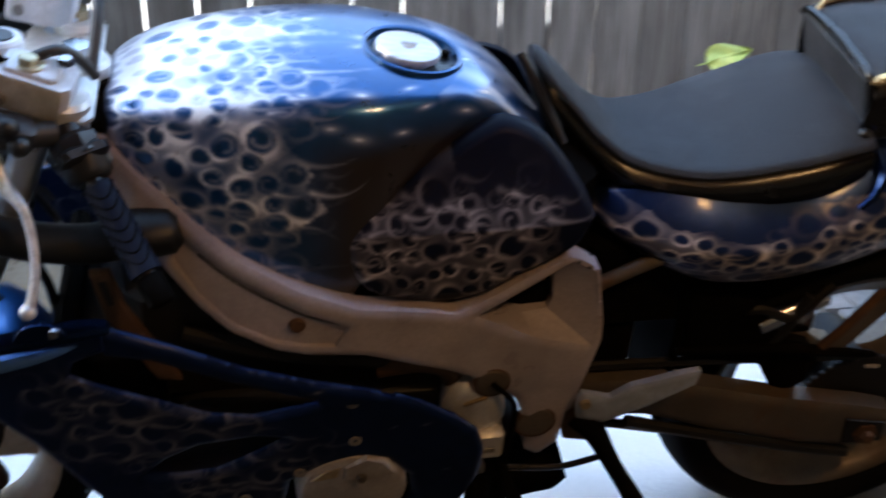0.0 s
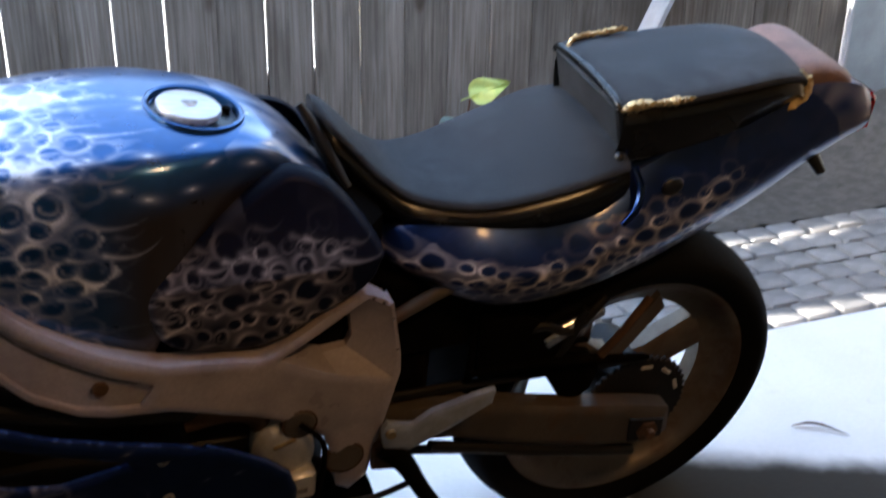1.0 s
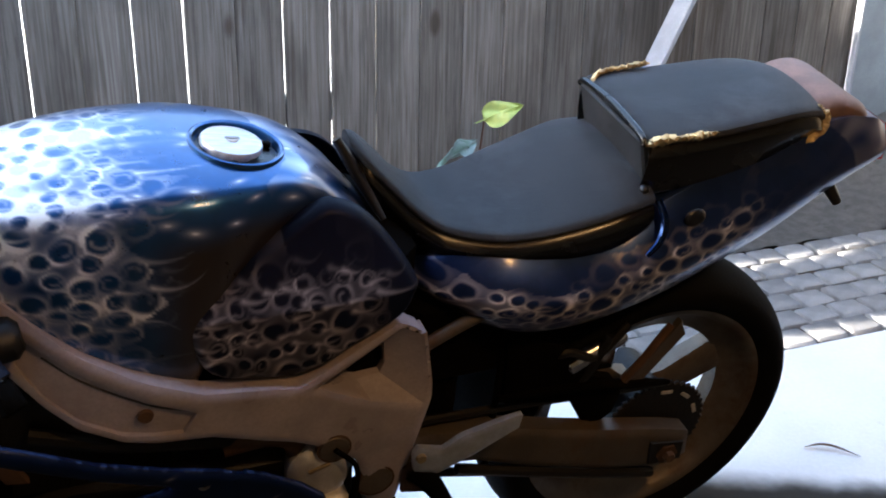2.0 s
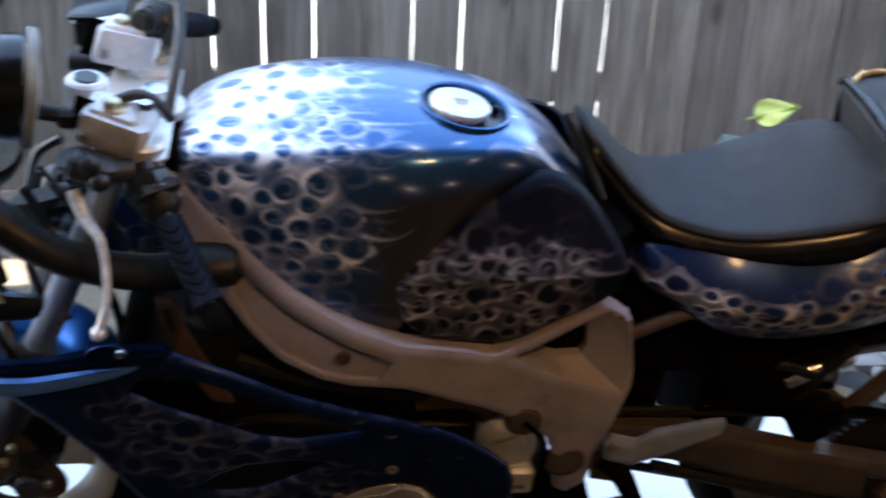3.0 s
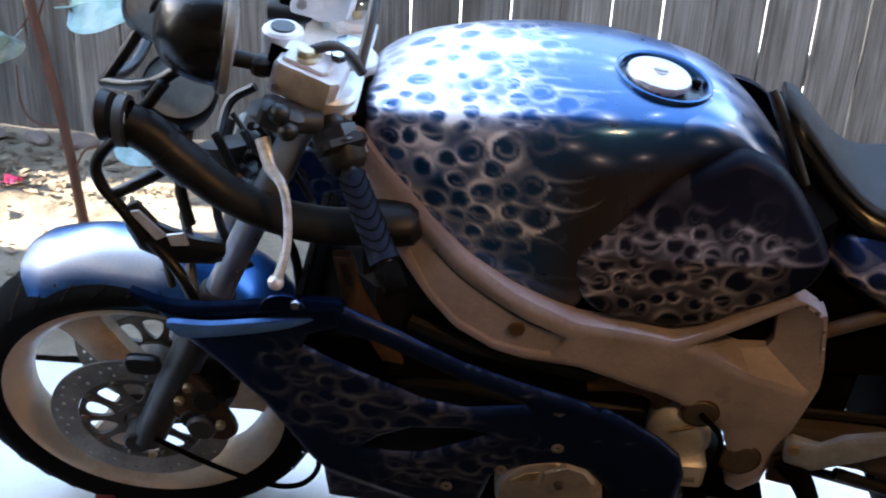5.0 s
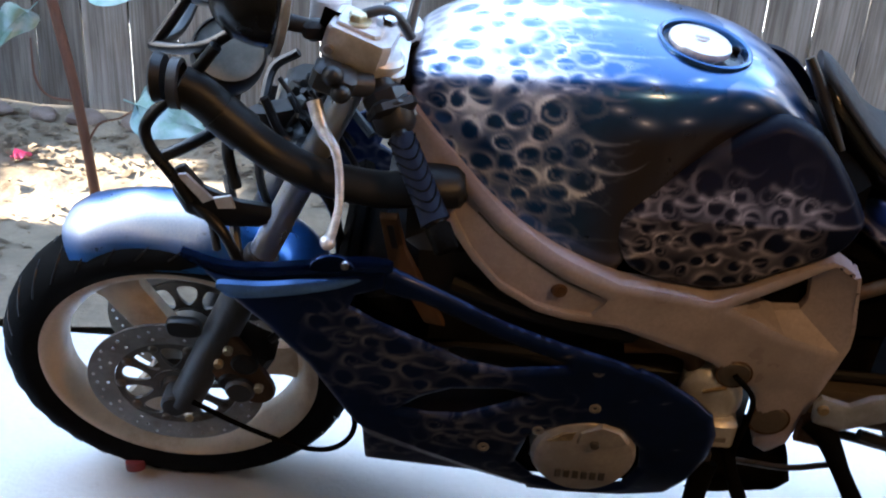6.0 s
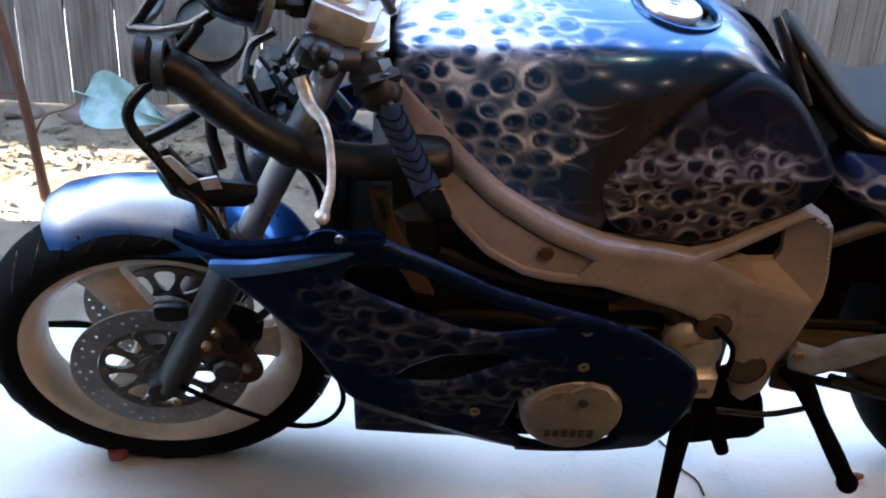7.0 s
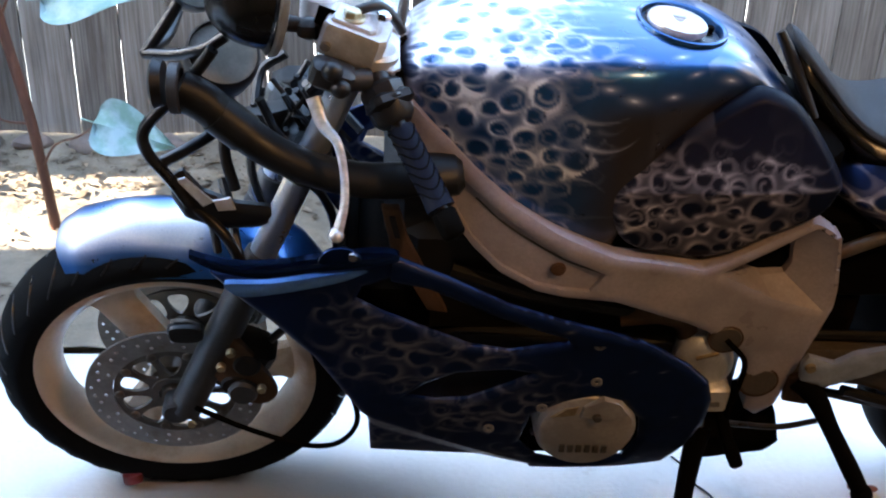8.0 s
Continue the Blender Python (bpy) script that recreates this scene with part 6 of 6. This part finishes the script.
inner = [tuple(Vector(v) + (Vector((AXF.x, 0, AXF.z)) - Vector((v[0], 0, v[2]))).normalized() * 0.004) for v in outer[0]], [tuple(reversed(f)) for f in outer[1]]
fender_lump = join(outer, inner)
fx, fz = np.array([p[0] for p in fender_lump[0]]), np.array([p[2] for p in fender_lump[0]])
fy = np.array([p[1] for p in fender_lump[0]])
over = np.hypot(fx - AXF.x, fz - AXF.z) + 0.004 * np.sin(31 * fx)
# white sky glare painted over the fender's front and upper flank
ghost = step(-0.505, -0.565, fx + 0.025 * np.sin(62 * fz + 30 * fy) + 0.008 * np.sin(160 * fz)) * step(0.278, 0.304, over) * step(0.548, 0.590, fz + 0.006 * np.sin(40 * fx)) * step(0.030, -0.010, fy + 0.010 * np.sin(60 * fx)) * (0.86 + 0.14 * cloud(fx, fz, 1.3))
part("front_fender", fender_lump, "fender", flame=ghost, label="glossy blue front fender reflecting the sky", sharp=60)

# fork
FT, FB = Vector((-0.278, 0, 0.965)), Vector((-0.580, 0, 0.295))
fd = (FT - FB).normalized()
for s in (-1, 1):
    off = Vector((0, s * 0.102, 0))
    leg = part("fork_leg", rod(FB + off + fd * 0.33, FT + off, 0.0205, segs=28), "forksteel", label="bright steel fork tube")
    part("slider", join(rod(FB + off - fd * 0.02, FB + off + fd * 0.30, 0.027, 0.0285, segs=28, bev=0.004), rod(FB + off + fd * 0.30, FB + off + fd * 0.345, 0.031, 0.026, segs=28, bev=0.003)), "slider", leg, "dull grey fork slider")
    part("axle_clamp", join(rod(FB + off + Vector((-0.02, -0.022, -0.012)), FB + off + Vector((-0.02, 0.022, -0.012)), 0.023, segs=24, bev=0.004)), "slider", leg)
    part("clamp_bolt", moved(revolve([(0, 0.005), (0.007, 0.005), (0.008, 0)], 6), Matrix.Translation(FB + off + Vector((0.005, -0.0235, -0.03))) @ Matrix.Rotation(radians(180), 4, 'Z')), "brass", leg)
    part("lower_clamp", rod(FB + off + fd * 0.495, FB + off + fd * 0.545, 0.032, segs=24, bev=0.004), "black", leg, "black lower yoke clamp")
    cal = part("brake_caliper", moved(join(rbox((-0.045, -0.034, -0.055), (0.030, 0.030, 0.055), 0.012), rod((-0.01, -0.045, 0.024), (-0.01, 0.03, 0.024), 0.022, bev=0.004), rod((-0.01, -0.045, -0.026), (-0.01, 0.03, -0.026), 0.022, bev=0.004)), Matrix.Translation((-0.478, s * 0.085, 0.372)) @ pose(0, 0, 0, 0, 28, 0)), "engine", label="grimy black brake caliper")
    part("caliper_plate", plate(rounded([(-0.525, 0.45), (-0.49, 0.455), (-0.455, 0.40), (-0.43, 0.34), (-0.455, 0.31), (-0.50, 0.33), (-0.535, 0.39)]), s * 0.118 - 0.008, s * 0.118 + 0.004, 0.003), "rust", cal, "rusty caliper bracket")
    part("caliper_cover", moved(revolve([(0, 0.012), (0.020, 0.012), (0.024, 0.007), (0.024, -0.01)], 24), Matrix.Translation((-0.485, s * 0.127, 0.345)) @ Matrix.Rotation(radians(180 if s < 0 else 0), 4, 'Z')), "slider", cal, "grey piston cover")
    for bx, bz in ((-0.498, 0.43), (-0.455, 0.352), (-0.515, 0.40)):
        part("caliper_bolt", moved(revolve([(0, 0.010), (0.006, 0.010), (0.008, 0.006), (0.008, 0)], 8), Matrix.Translation((bx, s * 0.127, bz)) @ Matrix.Rotation(radians(180 if s < 0 else 0), 4, 'Z')), "brass", cal)
part("fork_brace_tab", plate(rounded([(-0.592, 0.462), (-0.588, 0.478), (-0.556, 0.480), (-0.540, 0.474), (-0.540, 0.452), (-0.560, 0.447), (-0.586, 0.449)]), -0.128, -0.112, 0.003), "black", label="black fork bracket")
part("speedo_cable", tube([(-0.565, -0.13, 0.308), (-0.483, -0.13, 0.257), (-0.391, -0.13, 0.218), (-0.334, -0.13, 0.225), (-0.303, -0.13, 0.277), (-0.315, -0.125, 0.35), (-0.34, -0.10, 0.42)], 0.0045, 8), "grime", label="black cable looping to the fork")
part("brake_hose", tube([(-0.40, -0.06, 0.70), (-0.36, -0.04, 0.68), (-0.335, -0.045, 0.61), (-0.345, -0.07, 0.52), (-0.44, -0.09, 0.42)], 0.007, 8), "black", label="black brake hose")
part("brake_hose", tube([(-0.44, 0.05, 0.80), (-0.46, 0.0, 0.70), (-0.44, -0.02, 0.62), (-0.42, 0.06, 0.50), (-0.46, 0.09, 0.42)], 0.007, 8), "black")
part("fender_wire", tube([(-0.50, -0.03, 0.69), (-0.488, -0.06, 0.655), (-0.478, -0.10, 0.62), (-0.465, -0.125, 0.585)], 0.008, 8), "black", label="black bent strap")

# yoke and controls
yoke = part("top_yoke", join(rbox((-0.335, -0.13, 0.918), (-0.235, 0.13, 0.942), 0.010), rod((-0.278, -0.102, 0.905), (-0.268, -0.102, 0.955), 0.034, segs=28, bev=0.006), rod((-0.278, 0.102, 0.905), (-0.268, 0.102, 0.955), 0.034, segs=28, bev=0.006), rod((-0.262, 0, 0.90), (-0.255, 0, 0.952), 0.036, segs=28, bev=0.006)), "alu", label="bare aluminium top yoke")
part("lower_yoke", rbox((-0.43, -0.13, 0.765), (-0.33, 0.13, 0.80), 0.012), "black", label="black lower yoke")
part("yoke_nut", rod((-0.262, 0, 0.95), (-0.259, 0, 0.968), 0.017, segs=6), "chrome", yoke, "chrome yoke nut")
for s in (-1, 1):
    part("fork_cap", rod((-0.270, s * 0.102, 0.953), (-0.267, s * 0.102, 0.968), 0.016, segs=6), "brass", yoke, "hexagonal fork cap")
part("key_barrel", join(rod((-0.346, -0.02, 0.935), (-0.341, -0.02, 0.993), 0.027, segs=28, bev=0.004)), "alloy", yoke, "round ignition barrel")
part("key_slot", rod((-0.341, -0.02, 0.992), (-0.3405, -0.02, 0.9955), 0.016, segs=20), "satin", yoke)


def handle(s):
    """A clip-on with its grip and controls; s -1 is the left."""
    f = lambda x, w, z: Vector((x, s * w, z))
    off = Vector((-0.005, 0, 0.012)) if s < 0 else Vector((-0.020, 0, 0.022))
    g = lambda x, w, z: f(x, w, z) + off
    a, b = (f(-0.272, 0.118, 0.925), f(-0.158, 0.285, 0.760)) if s < 0 else (f(-0.283, 0.094, 1.020), f(-0.207, 0.300, 0.915))
    d = (b - a).normalized()
    clip = part("clip_on", rod(a, a + d * 0.225, 0.011, segs=16), "satin", label="black clip-on handlebar")
    cm = Matrix.Translation(g(-0.285, 0.105, 0.962)) @ pose(0, 0, 0, -6 * s, 18, 10 * s)
    hull = [(-0.050, -0.030), (-0.044, -0.034), (0.036, -0.034), (0.046, -0.024), (0.046, 0.022), (0.036, 0.032), (-0.040, 0.032), (-0.050, 0.024)]
    block = loft([[(x * k, y * k, z) for x, y in hull] for z, k in ((-0.030, 0.84), (-0.027, 0.88), (0.014, 0.88), (0.0195, 0.83))])
    step_up = loft([[(-0.006 + x * k, y * k, z) for x, y in hull] for z, k in ((0.017, 0.62), (0.0225, 0.62), (0.025, 0.57))])
    part("clamp_body", join(moved(block, cm), moved(step_up, cm), rod(g(-0.292, 0.104, 0.925), g(-0.286, 0.104, 0.988), 0.019, segs=24, bev=0.004)), "alloy", clip, "bare aluminium handlebar clamp", sharp=25)
    part("clamp_slit", moved(rbox((-0.058, -0.006, -0.030), (-0.030, -0.003, 0.0247), 0.0008), cm), "grime", clip)
    part("clamp_pinch", moved(rod((-0.032, -0.036, -0.014), (-0.032, 0.0, -0.014), 0.007, segs=10, bev=0.001), cm), "disc", clip)
    part("clamp_cap", rod(g(-0.252, 0.108, 0.985), g(-0.251, 0.108, 0.995), 0.010, segs=6, bev=0.002), "chrome", clip)
    part("clamp_cap", join(rod(g(-0.292, 0.108, 0.982), g(-0.2912, 0.108, 0.9905), 0.018, segs=20, bev=0.002), rod(g(-0.292, 0.108, 0.988), g(-0.290, 0.108, 0.999), 0.012, segs=6, bev=0.002)), "yellowzinc", clip, "yellowish hexagon bolt with its washer")
    grip_p = [a + d * t for t in (0.085, 0.10, 0.14, 0.18, 0.205)]
    gr = part("grip", tube([tuple(p) for p in grip_p], [0.0165, 0.018, 0.0185, 0.018, 0.0195], 20, 4), "grip", clip, "ribbed dark blue-black rubber grip")
    u = d.orthogonal().normalized()
    v = d.cross(u)
    for k in range(7):
        c = a + d * (0.098 + k * 0.0145)
        pts = [tuple(c + (u * math.cos(q) + v * math.sin(q)) * 0.0180 + d * 0.010 * math.sin(q * 2)) for q in [i * math.pi * 2 / 16 for i in range(17)]]
        part("grip_groove", tube(pts, 0.0013, 5, 2), "grime", gr)
    part("bar_end", rod(a + d * 0.208, a + d * 0.245, 0.017, 0.016, segs=8, bev=0.003), "grime", clip, "black bar end weight")
    box_m = Matrix.Translation(a + d * 0.05) @ d.to_track_quat('Z', 'Y').to_matrix().to_4x4()
    sw = part("switch_housing", join(moved(rod((0, 0, -0.030), (0, 0, 0.030), 0.031, 0.028, segs=8, bev=0.007), box_m), rbox((-0.030, -0.016, -0.014), (0.030, 0.030, 0.012), 0.008, box_m), rbox((-0.018, -0.036, -0.020), (0.020, -0.016, 0.022), 0.006, box_m), moved(rod((0, 0, -0.044), (0, 0, -0.026), 0.021, segs=20, bev=0.003), box_m)), "black", clip, "black switch housing")
    part("switch_band", moved(rod((0, 0, -0.004), (0, 0, 0.001), 0.0335, 0.0335, segs=8, bev=0.001), box_m), "slider", sw, "worn grey parting band")
    part("switch_button", rbox((-0.010, -0.040, -0.006), (0.006, -0.034, 0.012), 0.002, box_m), "gauge", sw)
    part("switch_button", rbox((0.024, -0.012, 0.0), (0.030, 0.010, 0.018), 0.002, box_m), "gauge", sw)
    return clip, a, d


left, la, ld = handle(-1)
perch = part("lever_perch", join(rbox((-0.028, -0.020, -0.018), (0.028, 0.020, 0.018), 0.006, Matrix.Translation((-0.322, -0.152, 0.938)) @ pose(0, 0, 0, 0, 20, 0)), rod((-0.32, -0.155, 0.932), (-0.275, -0.14, 0.925), 0.016, segs=16)), "slider", left, "grey clutch lever perch")
part("perch_knob", ball((-0.320, -0.172, 0.954), 0.014), "black", perch)
part("perch_knob", ball((-0.310, -0.178, 0.932), 0.013), "black", perch)
part("clutch_lever", join(tube([(-0.346, -0.16, 0.908), (-0.334, -0.18, 0.879), (-0.316, -0.2, 0.865), (-0.308, -0.215, 0.834), (-0.307, -0.235, 0.795), (-0.316, -0.25, 0.76)], [0.012, 0.010, 0.0075, 0.0065, 0.0065, 0.008], 14, 6, 0.75), ball((-0.319, -0.252, 0.754), 0.0105)), "cap", left, "bare aluminium clutch lever")
right, ra, rd = handle(1)
res = part("fluid_reservoir", join(rbox((-0.385, 0.135, 0.955), (-0.315, 0.195, 1.000), 0.006), rbox((-0.388, 0.132, 1.0), (-0.312, 0.198, 1.010), 0.003)), "satin", right, "square black brake fluid reservoir")
part("master_cylinder", join(rod((-0.39, 0.13, 0.94), (-0.30, 0.12, 0.94), 0.016, segs=16), rod((-0.375, 0.125, 0.935), (-0.37, 0.125, 0.88), 0.010, segs=12)), "black", right)
part("brake_lever", tube([(-0.38, 0.16, 0.93), (-0.37, 0.23, 0.90), (-0.33, 0.30, 0.85)], [0.010, 0.008, 0.008], 10), "satin", right)

# instruments, lamp and fairing stay
def aim(c, d):
    """A place at c whose y axis points along d."""
    return Matrix.Translation(c) @ Vector(d).to_track_quat('Y', 'Z').to_matrix().to_4x4()


for x, w, z, r, d in ((-0.512, -0.01, 0.995, 0.047, (0.35, -0.75, 0.5)), (-0.476, 0.06, 0.905, 0.050, (0.25, -0.6, 0.75))):
    g = part("gauge", moved(revolve([(0, -0.045), (r * 0.7, -0.045), (r * 0.92, -0.03), (r, 0.0), (r, 0.028), (r * 0.93, 0.034), (r * 0.9, 0.030)], 36), aim((x, -w, z), d)), "black", label="black instrument pod")
    part("gauge_face", moved(revolve([(0, 0.029), (r * 0.9, 0.029), (r * 0.91, 0.027)], 36), aim((x, -w, z), d)), "gauge", g, "dusty grey instrument face")
LM = Matrix.Translation((-0.404, -0.10, 1.022)) @ pose(0, 0, 0, -12, 8, -80) @ Matrix.Scale(0.95, 4)
bowl = [(0.0, -0.082)] + [(0.071 * math.sin(math.pi / 2 * k / 10) ** 0.8, -0.082 * math.cos(math.pi / 2 * k / 10)) for k in range(1, 11)] + [(0.078, 0.004), (0.078, 0.012), (0.074, 0.016), (0.070, 0.012)]
lampshell = part("headlight", moved(revolve(bowl, 48), LM), "gloss", label="loose round black headlight bowl")
part("headlight_rim", moved(revolve([(0.079, 0.005), (0.081, 0.009), (0.079, 0.017), (0.072, 0.019), (0.069, 0.015)], 48), LM), "gauge", lampshell, "dull metal headlight rim")
part("headlight_lens", moved(revolve([(0.0, 0.025), (0.036, 0.0225), (0.060, 0.018), (0.070, 0.014)], 48), LM), "lens", lampshell, "hazy glass headlight lens")
part("headlight_bracket", join(rod((-0.405, -0.09, 0.985), (-0.335, -0.095, 0.975), 0.012, 0.010, segs=14), rbox((-0.368, -0.108, 0.962), (-0.338, -0.082, 0.990), 0.006)), "engine", lampshell, "rusty headlight bracket")
for p, r in (
        ([(-0.335, -0.10, 0.975), (-0.30, -0.10, 1.00), (-0.265, -0.09, 1.008), (-0.245, -0.075, 0.985), (-0.232, -0.07, 0.96)], 0.007),
        ([(-0.235, -0.07, 0.97), (-0.225, -0.02, 1.02), (-0.225, 0.05, 1.06), (-0.245, 0.10, 1.09)], 0.007)):
    part("cable_tube", tube(p, r, 10), "slider", label="grey-black cable conduit")
STAY = [[(-0.575, -0.06, 0.915), (-0.545, -0.04, 0.955), (-0.50, 0.0, 1.02), (-0.46, 0.06, 1.06), (-0.42, 0.12, 1.11)], [(-0.575, -0.06, 0.915), (-0.53, -0.08, 0.925), (-0.49, -0.10, 0.945), (-0.46, -0.10, 0.965)],
        [(-0.475, -0.12, 0.955), (-0.52, -0.12, 0.895), (-0.575, -0.12, 0.835), (-0.580, -0.12, 0.795), (-0.555, -0.115, 0.745), (-0.535, -0.11, 0.70)], [(-0.565, -0.11, 0.77), (-0.53, -0.10, 0.785), (-0.48, -0.06, 0.80)],
        [(-0.575, -0.06, 0.915), (-0.56, 0.02, 0.90), (-0.55, 0.10, 0.92)], [(-0.47, -0.10, 0.72), (-0.48, -0.09, 0.78), (-0.47, -0.06, 0.85)], [(-0.54, -0.10, 0.70), (-0.49, -0.12, 0.655), (-0.465, -0.13, 0.60), (-0.455, -0.13, 0.575)]]
stay_part = None
for p in STAY:
    stay_part = part("fairing_stay", tube(p, 0.0085, 10), "satin", label="black tubular fairing stay")
part("stay_plate", sheet([(-0.555, 0.745), (-0.54, 0.755), (-0.515, 0.72), (-0.47, 0.70), (-0.425, 0.695), (-0.41, 0.68), (-0.44, 0.658), (-0.50, 0.655), (-0.545, 0.675), (-0.56, 0.71)], lambda x, z: 0.112, 0.008, res=0.006), "satin", stay_part, "black stamped bracket")
part("stay_patch", plate([(-0.548, 0.745), (-0.535, 0.748), (-0.50, 0.708), (-0.515, 0.700)], -0.1165, -0.112, 0.001), "alu", stay_part, "bare metal patch")
part("stay_patch", plate([(-0.50, 0.71), (-0.475, 0.716), (-0.47, 0.695), (-0.495, 0.692)], -0.1165, -0.112, 0.001), "alu", stay_part, "bare metal patch")
part("stay_drop", rod((-0.505, -0.115, 0.668), (-0.502, -0.117, 0.622), 0.0065, segs=10), "slider", stay_part)
# left air duct
duct = part("air_duct", tube([(-0.520, -0.15, 0.912), (-0.490, -0.15, 0.894), (-0.455, -0.151, 0.860), (-0.401, -0.153, 0.815), (-0.336, -0.153, 0.784), (-0.262, -0.15, 0.770), (-0.19, -0.14, 0.772)], [0.027, 0.027, 0.026, 0.0245, 0.0245, 0.025, 0.026], 22, 6), "duct", label="big black rubber air duct")
part("duct_collar", moved(revolve([(0.028, -0.008), (0.034, -0.006), (0.034, 0.006), (0.028, 0.008)], 30), Matrix.Translation((-0.522, -0.15, 0.913)) @ pose(0, 0, 0, 0, 32, 90)), "slider", duct, "grey duct collar")
part("duct_mouth", moved(revolve([(0.0, 0), (0.030, 0.0), (0.034, 0.012), (0.028, 0.016), (0.0, 0.010)], 30), Matrix.Translation((-0.536, -0.15, 0.921)) @ pose(0, 0, 0, 0, 32, 90)), "black", duct)
part("duct_joint", tube([(-0.473, -0.151, 0.877), (-0.455, -0.151, 0.860), (-0.438, -0.152, 0.845)], 0.0283, 22, 4), "duct", duct)
part("duct_boot", rod((-0.215, -0.142, 0.772), (-0.148, -0.142, 0.780), 0.033, 0.030, segs=26, bev=0.010), "duct", duct, "black rubber boot")
# cables and clutter behind the lamp
rng = random.Random(12)
for k in range(16):
    p0 = Vector((rng.uniform(-0.45, -0.34), rng.uniform(-0.09, 0.10), rng.uniform(0.80, 0.90)))
    p1 = p0 + Vector((rng.uniform(-0.07, 0.10), rng.uniform(-0.05, 0.05), rng.uniform(-0.11, 0.02)))
    mid = (p0 + p1) / 2 + Vector((rng.uniform(-.03, .03), rng.uniform(-.03, .03), rng.uniform(-0.05, 0.03)))
    part("cable", tube([tuple(p0), tuple(mid), tuple(p1)], rng.choice((0.004, 0.005, 0.007)), 7), "black", label="black cable")
part("horn", moved(revolve([(0, -0.03), (0.02, -0.03), (0.04, 0.0), (0.042, 0.012), (0.0, 0.014)], 28), Matrix.Translation((-0.42, -0.03, 0.80)) @ pose(0, 0, 0, 70, 0, 30)), "slider", label="small grey horn")
part("fork_light_bit", rod((-0.44, 0.06, 0.70), (-0.41, 0.07, 0.79), 0.024, segs=18, bev=0.004), "gauge")
